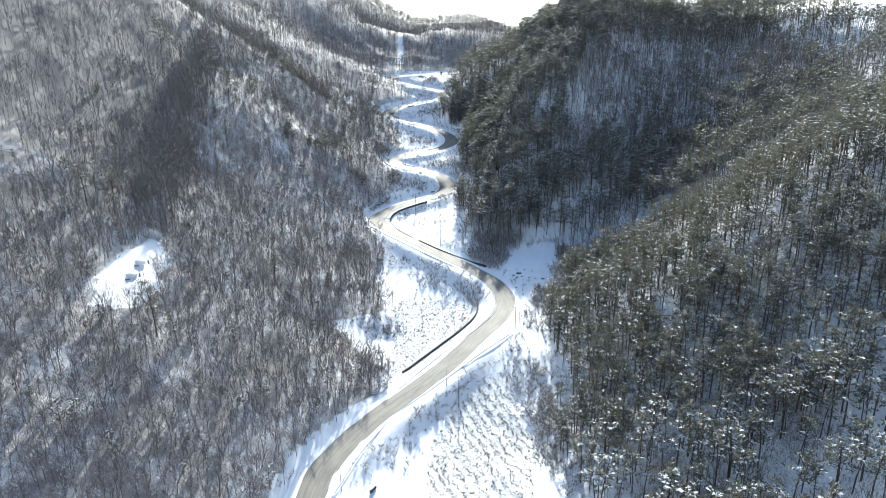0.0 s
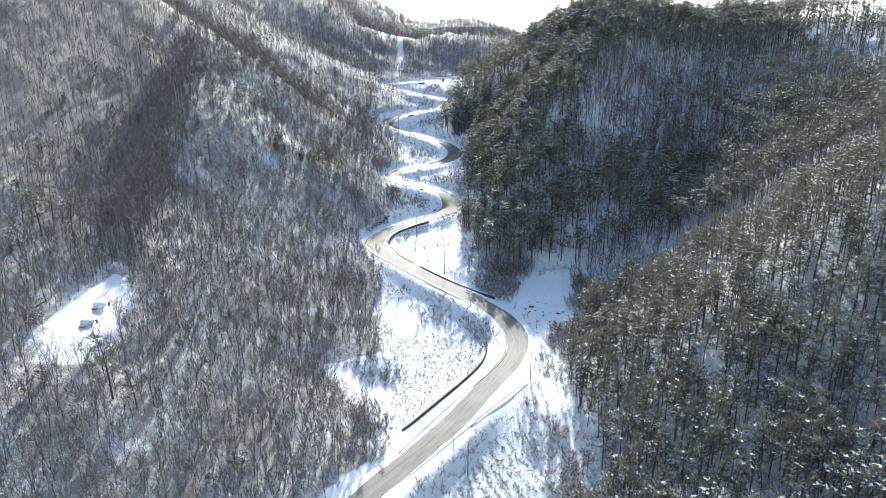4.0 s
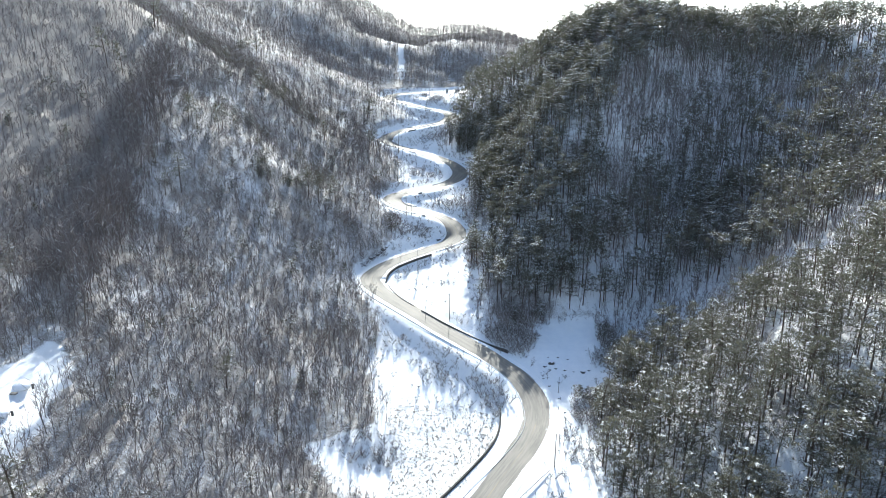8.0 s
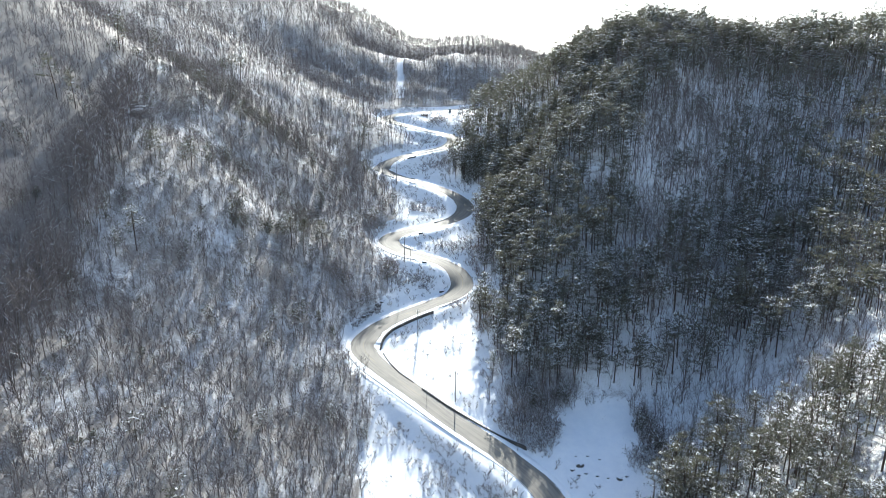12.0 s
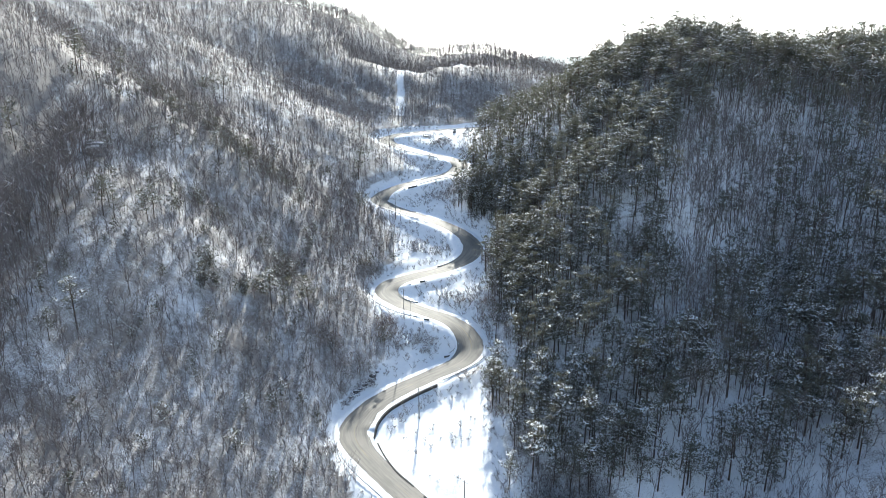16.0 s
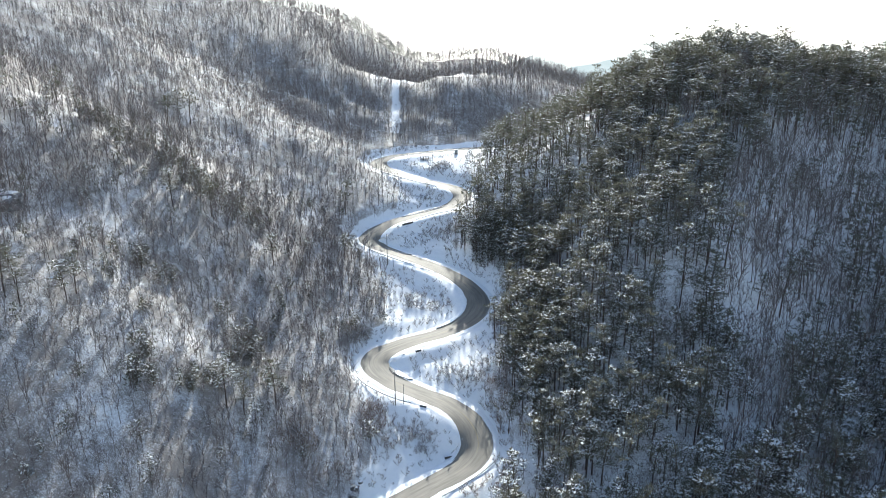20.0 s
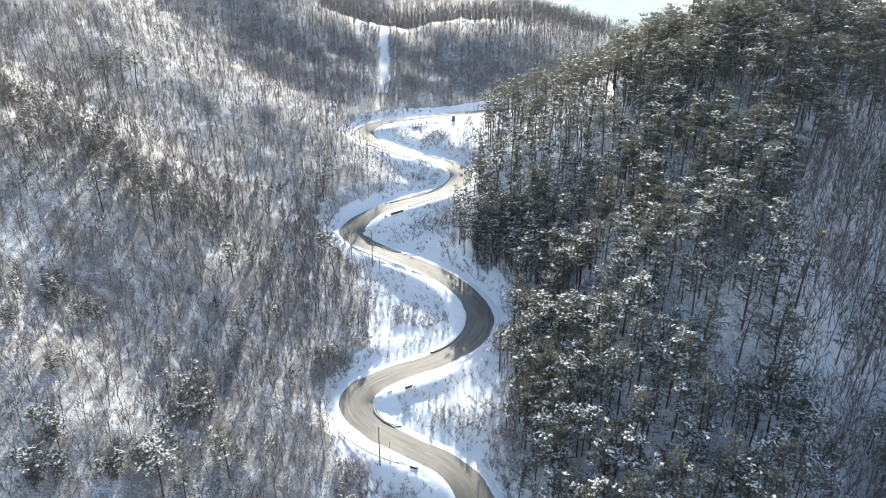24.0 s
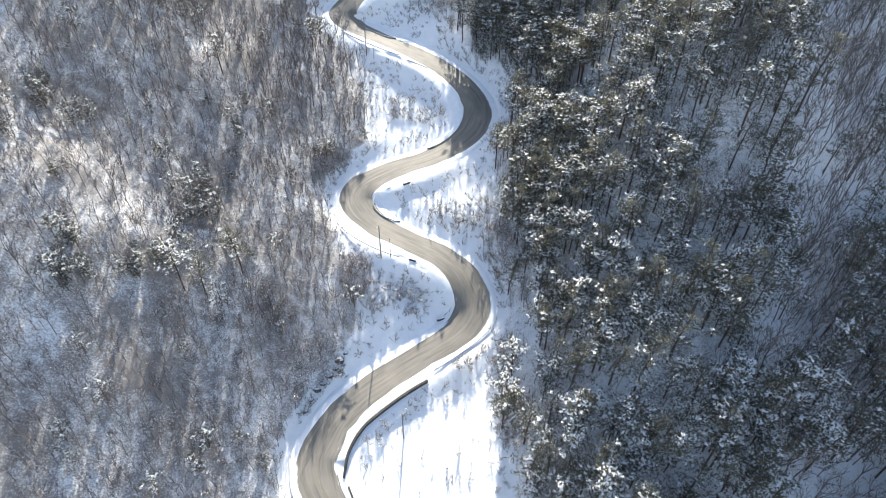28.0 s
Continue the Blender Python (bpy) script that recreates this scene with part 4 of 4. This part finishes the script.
# undergrowth in the leafless wood
q = scatter(60000, -125, 95, -170, 185, 3.3, 61)
low = (q[:, 0] < 0) & (q[:, 1] > 15) & (q[:, 1] < 135)          # thick brush on the lower slope
q = q[np.random.RandomState(62).uniform(size=len(q)) < np.where(low, 0.97, np.where(q[:, 0] < 0, 0.85, np.where((q[:, 0] > 52) & (q[:, 1] > 15), 0.35, 0.5)))]
q = q[~inside(q, OPEN) & clear_of(q, 7.5)]
w = r.randint(0, len(SHRUB), len(q))
tagged(joined("undergrowth", SHRUB, w, np.column_stack([q, height(q)]), r.uniform(0.6, 1.5, len(q)), r.uniform(0, 6.28, len(q)), [M_TWIG, M_SNOW]),
       "snow-dusted brown undergrowth below the leafless trees", "undergrowth", kind="stuff")
# dry stalks standing in the two fields
STALK = []
for h in (0.45, 0.65, 0.36):
    b = Bits()
    for _ in range(7):
        b.sliver(np.array((*rnd.uniform(-0.25, 0.25, 2), 0)), np.array((*rnd.uniform(-0.6, 0.6, 2), 1)), h * rnd.uniform(0.6, 1.2), 0.045, rnd.uniform(0, 6.28))
    STALK.append([b.arrays()])
q = scatter(60000, -24, 30, -137, -22, 0.5, 71)
rowy = np.sin(q[:, 0] * 2.1 + q[:, 1] * 0.9 + 1.5 * waves(q, 9, 72)) + np.random.RandomState(73).normal(0, 0.9, len(q)) > 0.1
q = q[(inside(q, FIELD_LEFT) & (np.random.RandomState(2).uniform(size=len(q)) < 0.35)) | (inside(q, FIELD_RIGHT) & rowy)]
w = r.randint(0, 3, len(q))
tagged(joined("field_stalks", STALK, w, np.column_stack([q, height(q)]), r.uniform(0.6, 1.4, len(q)), r.uniform(0, 6.28, len(q)), [M_STRAW]),
       "dry straw-coloured stalks poking through the snowed-over fields", "stubble", kind="stuff")


# ---- things along the road ----
def lift(points, step=1.0, off=0.0):
    """A plan line, smoothed and laid on the ground."""
    q = spline(points, step)
    return np.column_stack([q, height(q) + off])


def sweep(line, section):
    """Quads of a closed section (side, up) swept along a line, with end caps as a fan of quads."""
    t = np.gradient(line[:, :2], axis=0)
    t /= np.linalg.norm(t, axis=1)[:, None]
    s = np.column_stack([t[:, 1], -t[:, 0]])
    k, n = len(section), len(line)
    v = np.empty((n, k, 3))
    for j, (a, b) in enumerate(section):
        v[:, j, :2] = line[:, :2] + s * a
        v[:, j, 2] = line[:, 2] + b
    i, j = np.meshgrid(np.arange(n - 1), np.arange(k), indexing="ij")
    j2 = (j + 1) % k
    f = np.stack([i * k + j, i * k + j2, (i + 1) * k + j2, (i + 1) * k + j], -1).reshape(-1, 4)
    caps = []
    for e, b in ((0, 0), (n - 1, (n - 1) * k)):
        for a in range(1, k - 2, 2):
            caps.append((b, b + a, b + a + 1, b + a + 2))
    return v.reshape(-1, 3), np.vstack([f, caps])


def box_arrays(sx, sy, sz, bevel=0.0):
    """A box standing on the origin, its edges bevelled."""
    bm = bmesh.new()
    bmesh.ops.create_cube(bm, size=1)
    bmesh.ops.scale(bm, vec=(sx, sy, sz), verts=bm.verts)
    bmesh.ops.translate(bm, vec=(0, 0, sz / 2), verts=bm.verts)
    if bevel:
        bmesh.ops.bevel(bm, geom=bm.edges, offset=bevel, segments=1, affect="EDGES")
    return bm


def bm_mesh(name, bm, mat):
    me = bpy.data.meshes.new(name)
    bm.to_mesh(me)
    bm.free()
    me.materials.append(mat)
    return me


POST = bm_mesh("post", box_arrays(0.12, 0.12, 0.95, 0.02), M_STEEL)
W_BEAM = [(-0.03, 0.42), (0.05, 0.47), (0.01, 0.57), (0.05, 0.67), (-0.03, 0.73), (-0.06, 0.66), (-0.04, 0.57), (-0.06, 0.48)]


def guardrail(points, label):
    line = lift(points)
    line[:, 2] = np.convolve(np.pad(line[:, 2], 6, "edge"), np.ones(13) / 13, "valid")          # an even run over uneven snow
    root = tagged(new("guardrail"), label, "guardrail", "guardrails along the road")
    v, f = sweep(line, W_BEAM)
    part("beam", mesh_of("beam", v, f, [M_STEEL]), root, "galvanised corrugated steel beam")
    v, f = sweep(line[1:-1], [(-0.08, 0.70), (0.06, 0.70), (0.03, 0.79), (-0.05, 0.79)])
    part("snow_cap", mesh_of("snow_cap", v, f, [M_SNOW], smooth=True), root)
    for i in range(1, len(line) - 1, 4):
        po = part("post", POST, root)
        po.location = (*line[i, :2], line[i, 2] - 0.2)


def roadside_wall(points, tall, thick, label):
    line = lift(points)
    root = tagged(new("roadside_wall"), label, "wall", "low walls along the road")
    sec = [(-thick / 2 - 0.06, -0.5), (thick / 2 + 0.06, -0.5), (thick / 2, tall - 0.04), (thick / 2 - 0.05, tall), (-thick / 2 + 0.05, tall), (-thick / 2, tall - 0.04)]
    v, f = sweep(line, sec)
    part("body", mesh_of("body", v, f, [M_WALL]), root)
    v, f = sweep(line, [(-thick / 2 - 0.04, tall), (thick / 2 + 0.04, tall), (thick / 2 + 0.04, tall + 0.09), (-thick / 2 - 0.04, tall + 0.09)])
    part("coping", mesh_of("coping", v, f, [M_WALL]), root)


roadside_wall([(-13.4, 26.8), (-18.2, 31.8), (-22, 37.5), (-24.8, 43.2)], 0.6, 0.35, "low dark concrete wall, inside the bend")
roadside_wall([(-25.9, 44.8), (-25.2, 50), (-22.4, 55.3), (-17.4, 59.9), (-12.4, 63.6), (-7.5, 66.7)], 0.8, 0.42, "low dark concrete wall curving with the bend")
roadside_wall([(-10.5, 23.2), (-1, 13.6), (10, 4.2), (20, -2.8)], 0.85, 0.32, "straight low dark concrete wall beside the road")
roadside_wall([(15, -29), (14, -38), (11, -47), (4, -57.5), (-4, -67), (-13, -77.5)], 0.65, 0.35, "dark retaining wall between the field and the road bank")
roadside_wall([(-15.2, 170.6), (-11.5, 169.2), (-8, 167.6)], 0.55, 0.35, "short dark concrete wall at the road's edge")
roadside_wall([(-24, 197), (-21.5, 198.1), (-19, 199.2)], 0.4, 0.3, "short dark concrete wall above a snowy bank")
RAIL = "snow-topped steel guardrail on posts along the road's edge"
guardrail([(-35.5, -150), (-27, -133), (-21.5, -118), (-14, -103), (-3, -90), (10, -75), (25.7, -58)], RAIL)
guardrail([(-13, -88.5), (-8, -81), (3, -66), (12.5, -54), (19.5, -43), (21.8, -34), (20.5, -23.5), (16, -14.5), (1, -0.8), (-11, 11), (-22, 22.3), (-31.5, 32), (-37, 42), (-38.5, 50)], RAIL)
guardrail([(-6, 69.3), (-2, 72), (5, 77), (9, 81), (10.4, 84.4)], "steel guardrail curving out past the bend")
guardrail([(-33, 108.5), (-30, 105), (-24, 101.3), (-18, 98.6), (-15, 97.6)], "steel guardrail on the outside of the bend")
guardrail([(-38, 181.8), (-31, 177.3), (-23, 174), (-17, 172)], RAIL)
guardrail([(-31.2, 187), (-29, 185.2), (-23, 182.6), (-20, 182.2)], "short guardrail inside the hairpin, half buried in snow")
guardrail([(-31, 190.5), (-29, 193.8), (-25, 196.5)], "short guardrail inside the hairpin, half buried in snow")
guardrail([(-18, 199.8), (-13, 203), (-3, 207)], RAIL)
guardrail([(-38, 242.8), (-32, 239.3), (-25, 236.4), (-18, 232.8), (-11, 230.6), (-7, 228), (-3.5, 223)], RAIL)
guardrail([(-25, 207.3), (-16, 210.8), (-9, 213.8), (-3, 217)], RAIL)
guardrail([(-7.2, 137.8), (-2, 141.5), (2, 147), (2.4, 153), (0, 158.5)], "guardrail inside the bend, half buried in snow")
guardrail([(-11, 97), (-5, 94.5), (-1.4, 91), (-1.4, 87), (-3.6, 84.4)], "guardrail inside the bend, half buried in snow")
guardrail([(-17.2, 111.1), (-21, 113), (-23.4, 116.6), (-22.4, 119.6), (-18, 121.4)], "guardrail inside the hairpin, half buried in snow")
guardrail([(-44.6, 254), (-43.5, 260.5), (-37.5, 267.5), (-27, 273.6), (-14, 279.2), (0, 284.2), (14, 288.6)], RAIL)
guardrail([(-30, 264.5), (-20, 269.6), (-8, 274.2), (4, 278.6)], RAIL)


def end_block():
    root = tagged(new("barrier_end"), "dark steel crash-barrier end section with snow on top", "barrier", "barrier end sections")
    part("panel", bm_mesh("panel", box_arrays(2.0, 0.5, 0.65, 0.05), M_DARKSTEEL), root)
    c = part("snow_cap", bm_mesh("snow_cap", box_arrays(1.85, 0.4, 0.1, 0.04), M_SNOW), root)
    c.location = (0, 0, 0.652)
    for x in (-0.75, 0.75):
        po = part("foot", bm_mesh("foot", box_arrays(0.16, 0.3, 0.5, 0.02), M_STEEL), root)
        po.location = (x, 0, -0.45)
    return root


block = end_block()
for i, (x, y, turn_deg) in enumerate([(-14.2, 122.2, 30), (-16.6, 111.4, 0), (-11.8, 97.4, -20), (-7.4, 138.0, 15), (-4.4, 84.2, 20), (-20.4, 182.6, 0)]):
    m = pose(x, y, float(height([(x, y)])[0]) + 0.12, 0, 0, turn_deg)
    if i == 0:
        block.matrix_basis = m
    else:
        copy_thing(block, m)


def tapered(name, h, r0, r1, sides, mat):
    bm = bmesh.new()
    bmesh.ops.create_cone(bm, cap_ends=True, segments=sides, radius1=r0, radius2=r1, depth=h + 0.4)
    bmesh.ops.translate(bm, vec=(0, 0, h / 2 - 0.2), verts=bm.verts)
    me = bm_mesh(name, bm, mat)
    for f in me.polygons:
        f.use_smooth = True
    return me


def utility_pole(h):
    root = tagged(new("utility_pole"), "tall grey concrete utility pole with a short crossarm", "utility pole", "utility poles along the road")
    part("shaft", tapered("shaft", h, 0.19, 0.11, 10, M_POLE), root)
    arm = part("crossarm", bm_mesh("crossarm", box_arrays(1.7, 0.10, 0.10, 0.015), M_STEEL), root)
    arm.location = (0, 0.16, h - 0.7)
    for x in (-0.75, 0.0, 0.75):
        ins = part("insulator", tapered("insulator", 0.22, 0.06, 0.03, 8, M_CERAMIC), root)
        ins.location = (x, 0.16, h - 0.60)
    return root


def slim_pole(h):
    root = tagged(new("slim_pole"), "slim grey steel pole standing in the snow", "pole", "slim poles along the road")
    part("shaft", tapered("shaft", h, 0.09, 0.06, 8, M_POLE), root)
    part("cap", tapered("cap", 0.08, 0.075, 0.05, 8, M_DARKSTEEL), root).location = (0, 0, h + 0.2)
    part("base_plate", bm_mesh("base_plate", box_arrays(0.34, 0.34, 0.12, 0.02), M_CONCRETE), root)
    return root


for maker, spots in ((utility_pole, [(-28.6, 172.3, 13.0, 35), (-20.2, 98.3, 11.5, 35), (0.0, 17.6, 10.5, -45), (-13.0, 54.0, 10.5, 30), (26.7, -57.0, 10.0, -40), (5.6, -92.5, 10.5, -40), (-34, 279, 10.0, 60)]),
                     (slim_pole, [(-26.2, 171.3, 5.7, 0), (-17.7, 98.4, 6.2, 0), (-8.8, 16.6, 5.6, 0), (17.2, -3.2, 5.2, 0), (33.6, -23.0, 5.0, 0), (29.0, -50.5, 6.0, 0), (1.8, -88, 5.2, 0), (-25, -130.5, 6.5, 0), (-12, 260.5, 5.5, 0), (-32, 257, 6.0, 0)])):
    for x, y, h, turn_deg in spots:
        ob = maker(h)
        ob.matrix_basis = pose(x, y, float(height([(x, y)])[0]), 0, 0, turn_deg)


def rock_mesh(name, rnd, sx, sy, sz, mat, level=2):
    bm = bmesh.new()
    bmesh.ops.create_icosphere(bm, subdivisions=level, radius=1)
    off = rnd.uniform(0, 50, 3)
    for v in bm.verts:
        k = 1 + 0.45 * noise.noise(v.co * 1.3 + Vector(off)) + 0.18 * noise.noise(v.co * 3.7 + Vector(off))
        v.co = Vector((v.co.x * sx, v.co.y * sy, v.co.z * sz)) * k
    return bm_mesh(name, bm, mat)


def stone(x, y, sx, sy, sz, label, name="stone"):
    rnd2 = np.random.RandomState(int(abs(x * 31 + y * 17)) + 1)
    root = tagged(new(name), label, "rock", "stones in the snow")
    part("body", rock_mesh("body", rnd2, sx, sy, sz, M_ROCK), root)
    c = part("snow_cap", rock_mesh("snow_cap", rnd2, sx * 0.8, sy * 0.75, sz * 0.35, M_SNOW), root)
    c.location = (0, 0.1 * sy, sz * 0.75)
    root.location = (x, y, float(height([(x, y)])[0]) + 0.1 * sz)


for x, y, sx in [(33.6, -9.0, 1.1), (31.2, -10.6, 0.6), (34.6, -11.8, 0.5), (32.6, -12.4, 0.45), (37.5, -12.6, 0.5), (40.2, -13.2, 0.4), (43.3, -13.6, 0.9), (36.4, -5.2, 0.4), (33.0, -5.6, 0.3), (39.5, -6.5, 0.35), (45.2, -13.0, 0.5),
                 (31.4, -19.6, 0.45), (33.4, -26.0, 0.4), (33.9, -33.0, 0.4), (33.0, -40.0, 0.4), (30.0, -15.8, 0.35)]:
    stone(x, y, sx, sx * 0.7, sx * 0.55, "dark field stone half buried in snow")
for x, y, sx in [(8.6, 83.2, 0.4), (9.0, 85.0, 0.3), (9.2, 86.4, 0.45), (9.2, 88.0, 0.3), (9.1, 89.6, 0.5), (8.8, 91.2, 0.35), (8.2, 93.0, 0.4), (7.2, 95.0, 0.3)]:
    stone(x, y, sx, sx * 0.8, sx * 0.6, "dark clod of ploughed earth and stone beside the road", "earth_clod")
for x, y, sx in [(-35.5, 62.5, 0.9), (-34.2, 65.0, 1.3), (-33.0, 66.4, 0.8), (-31.6, 68.4, 1.2), (-30.2, 70.2, 0.9), (-29.4, 72.0, 1.4), (-28.0, 73.8, 0.8), (-36.4, 59.8, 0.7)]:
    stone(x, y, sx, sx * 0.6, sx * 0.5, "dark rock ledge poking from the snowy cutting", "rock_ledge")
def outcrop(x, y, wide, deep, tall):
    """A broken crag: ledges stepped out of a noisy block, with snow on its head and shelves."""
    root = tagged(new("rock_outcrop"), "dark craggy rock outcrop on the wooded slope, snow on its ledges", "rock")
    for name, mat, up in (("body", M_CRAG, 0.0), ("snow_cap", M_SNOW, 0.35)):
        bm = bmesh.new()
        bmesh.ops.create_icosphere(bm, subdivisions=4, radius=1)
        for v in bm.verts:
            c = v.co.copy()
            k = 1 + 0.35 * noise.noise(c * 1.4 + Vector((3, 8, 1))) + 0.22 * noise.noise(c * 3.3 + Vector((9, 2, 5))) + 0.10 * noise.noise(c * 8.0)
            v.co = Vector((c.x * wide, c.y * deep, c.z * tall)) * k
            v.co.z = v.co.z * 0.5 + 0.5 * round(v.co.z / 1.1) * 1.1          # bedding ledges
            v.co.y += 0.35 * v.co.z                                         # leans back into the slope
            if up:
                v.co = Vector((v.co.x * 0.95 - 1.2, v.co.y * 0.95 + 0.5, v.co.z * 0.85 + 0.8))
        part(name, bm_mesh(name, bm, mat), root)
    root.location = (x, y, float(height([(x, y)])[0]) + 1.2)


outcrop(-125.5, 98, 5.2, 3.0, 2.7)


def marker_post(x, y):
    root = tagged(new("marker_post"), "short dark roadside marker post standing in snow", "marker post", "marker posts by the bend")
    part("shaft", tapered("shaft", 1.1, 0.07, 0.05, 8, M_DARKSTEEL), root)
    part("cap", tapered("cap", 0.1, 0.08, 0.04, 8, M_SNOW), root).location = (0, 0, 1.28)
    root.location = (x, y, float(height([(x, y)])[0]))


for x, y in ((32.3, -31.0), (33.6, -26.6), (33.9, -41.0), (30.6, -48.5), (20.5, -66.0)):
    marker_post(x, y)


def culvert_end(x, y, turn_deg):
    root = tagged(new("culvert_headwall"), "dark concrete culvert headwall at the foot of the road bank", "culvert")
    part("wall", bm_mesh("wall", box_arrays(2.4, 0.5, 1.5, 0.06), M_WALL), root).location = (0, 0, -0.5)
    part("snow_cap", bm_mesh("snow_cap", box_arrays(2.3, 0.45, 0.14, 0.05), M_SNOW), root).location = (0, 0, 1.002)
    root.matrix_basis = pose(x, y, float(height([(x, y)])[0]), 0, 0, turn_deg)


culvert_end(-17.3, -128.3, 60)


def fallen_log(x0, y0, x1, y1):
    root = tagged(new("fallen_log"), "long fallen trunk with snow lying along it", "fallen log")
    q = np.column_stack([np.linspace(x0, x1, 12), np.linspace(y0, y1, 12) + 0.25 * np.sin(np.linspace(0, 3, 12))])
    z = height(q)
    line = np.column_stack([q, np.linspace(z[0], z[-1], 12) * 0.35 + z * 0.65 + 0.35])
    v, f = sweep(line, [(0.16 * math.cos(t), 0.16 * math.sin(t)) for t in np.arange(8) * 0.785])
    part("trunk", mesh_of("trunk", v, f, [M_BARK], smooth=True), root)
    v, f = sweep(line, [(-0.14, 0.11), (0.14, 0.11), (0.09, 0.24), (-0.09, 0.24)])
    part("snow_cap", mesh_of("snow_cap", v, f, [M_SNOW], smooth=True), root)


fallen_log(60.2, 38, 76.2, 37)
fallen_log(42, 56, 52, 59)


# the clearing with two burial mounds
def mound(x, y, rad):
    root = tagged(new("burial_mound"), "round snow-covered burial mound in a clearing", "burial mound", "burial mounds")
    bm = bmesh.new()
    bmesh.ops.create_uvsphere(bm, u_segments=24, v_segments=12, radius=1)
    for v in bm.verts:
        v.co = Vector((v.co.x * rad, v.co.y * rad, max(-0.3, v.co.z) * rad * 0.62))
    me = bm_mesh("dome", bm, M_SNOW)
    for f in me.polygons:
        f.use_smooth = True
    part("dome", me, root)
    t = part("stone_table", bm_mesh("stone_table", box_arrays(1.4, 0.8, 0.35, 0.04), M_CONCRETE), root, "low grey stone offering table")
    t.location = (0.2, -rad - 1.0, -0.3)
    ms = part("headstone", bm_mesh("headstone", box_arrays(0.5, 0.25, 1.2, 0.05), M_ROCK), root, "small dark upright stone")
    ms.location = (rad + 0.9, -0.3, -0.4)
    root.location = (x, y, float(height([(x, y)])[0]) + 0.1)


mound(-95.3, -74.5, 1.9)
mound(-94.0, -83.6, 1.8)


# the lookout by the top bend
def lookout(x, y):
    root = tagged(new("timber_platform"), "small open timber platform with posts and rails in the snow", "platform")
    base = part("deck", bm_mesh("deck", box_arrays(4.6, 2.2, 0.35, 0.04), M_TIMBER), root)
    base.location = (0, 0, 0.25)
    part("snow_cap", bm_mesh("snow_cap", box_arrays(4.4, 2.0, 0.1, 0.04), M_SNOW), root).location = (0, 0, 0.602)
    for px in (-2.1, -0.7, 0.7, 2.1):
        for py in (-1.0, 1.0):
            part("post", bm_mesh("post", box_arrays(0.16, 0.16, 1.5, 0.02), M_TIMBER), root).location = (px, py, 0.1)
    for py in (-1.0, 1.0):
        part("rail", bm_mesh("rail", box_arrays(4.3, 0.10, 0.12, 0.02), M_TIMBER), root).location = (0, py, 1.25 if py > 0 else 0.9)
    root.matrix_basis = pose(x, y, float(height([(x, y)])[0]) - 0.1, 0, 0, 8)


def cabinet(x, y):
    root = tagged(new("roadside_cabinet"), "dark grey-green metal cabinet with two doors and a snowy roof", "cabinet")
    part("plinth", bm_mesh("plinth", box_arrays(1.7, 1.1, 1.0, 0.03), M_CONCRETE), root).location = (0, 0, -0.4)
    part("body", bm_mesh("body", box_arrays(1.6, 1.0, 1.7, 0.04), M_GREEN), root).location = (0, 0, 0.6)
    for sx in (-0.39, 0.39):
        d = part("door", bm_mesh("door", box_arrays(0.74, 0.03, 1.5, 0.01), M_GREEN), root)
        d.location = (sx, -0.517, 0.7)
        part("handle", bm_mesh("handle", box_arrays(0.05, 0.04, 0.2, 0.01), M_STEEL), d).location = (-0.28 if sx > 0 else 0.28, -0.035, 0.7)
    part("roof", bm_mesh("roof", box_arrays(1.8, 1.2, 0.1, 0.03), M_GREEN), root).location = (0, 0, 2.3)
    part("snow_cap", bm_mesh("snow_cap", box_arrays(1.75, 1.15, 0.16, 0.06), M_SNOW), root).location = (0, 0, 2.402)
    root.matrix_basis = pose(x, y, float(height([(x, y)])[0]), 0, 0, 5)


lookout(-16.2, 262.0)
cabinet(0.6, 268.5)


# ---- far mountains, their haze painted in as a pale glow ----
def far_ridge(name, y, x0, x1, crest, seed, mat, label):
    xs = np.linspace(x0, x1, 160)
    top = np.interp(xs, [c[0] for c in crest], [c[1] for c in crest]) + waves(np.column_stack([xs, xs * 0]), (x1 - x0) / 14, seed) * (x1 - x0) * 0.004
    rows = []
    for k, s in enumerate((0.0, 0.35, 0.7, 1.0)):
        rows.append(np.column_stack([xs, np.full(len(xs), y - (1 - s) * (x1 - x0) * 0.12), -60 + (top + 60) * s ** 0.8]))
    v = np.vstack(rows)
    n = len(xs)
    i = (np.arange(3)[:, None] * n + np.arange(n - 1)[None]).ravel()
    f = np.column_stack([i, i + 1, i + n + 1, i + n])
    tagged(new(name, mesh_of(name, v, f, [mat], smooth=True)), label, "mountains", kind="structure")


far_ridge("backdrop", 1500, -400, 1100, [(-400, 70), (150, 60), (270, 94), (340, 122), (400, 127), (470, 112), (620, 70), (1100, 60)], 5, M_HAZE_NEAR, "distant wooded ridge backdrop with blue haze painted as a glow")
far_ridge("backdrop", 4000, -3500, 4200, [(-3500, 150), (-1500, 120), (0, 80), (500, 150), (1000, 215), (1250, 250), (1600, 215), (2200, 170), (4200, 200)], 6, M_HAZE_FAR, "far mountain backdrop with pale haze painted as a glow")
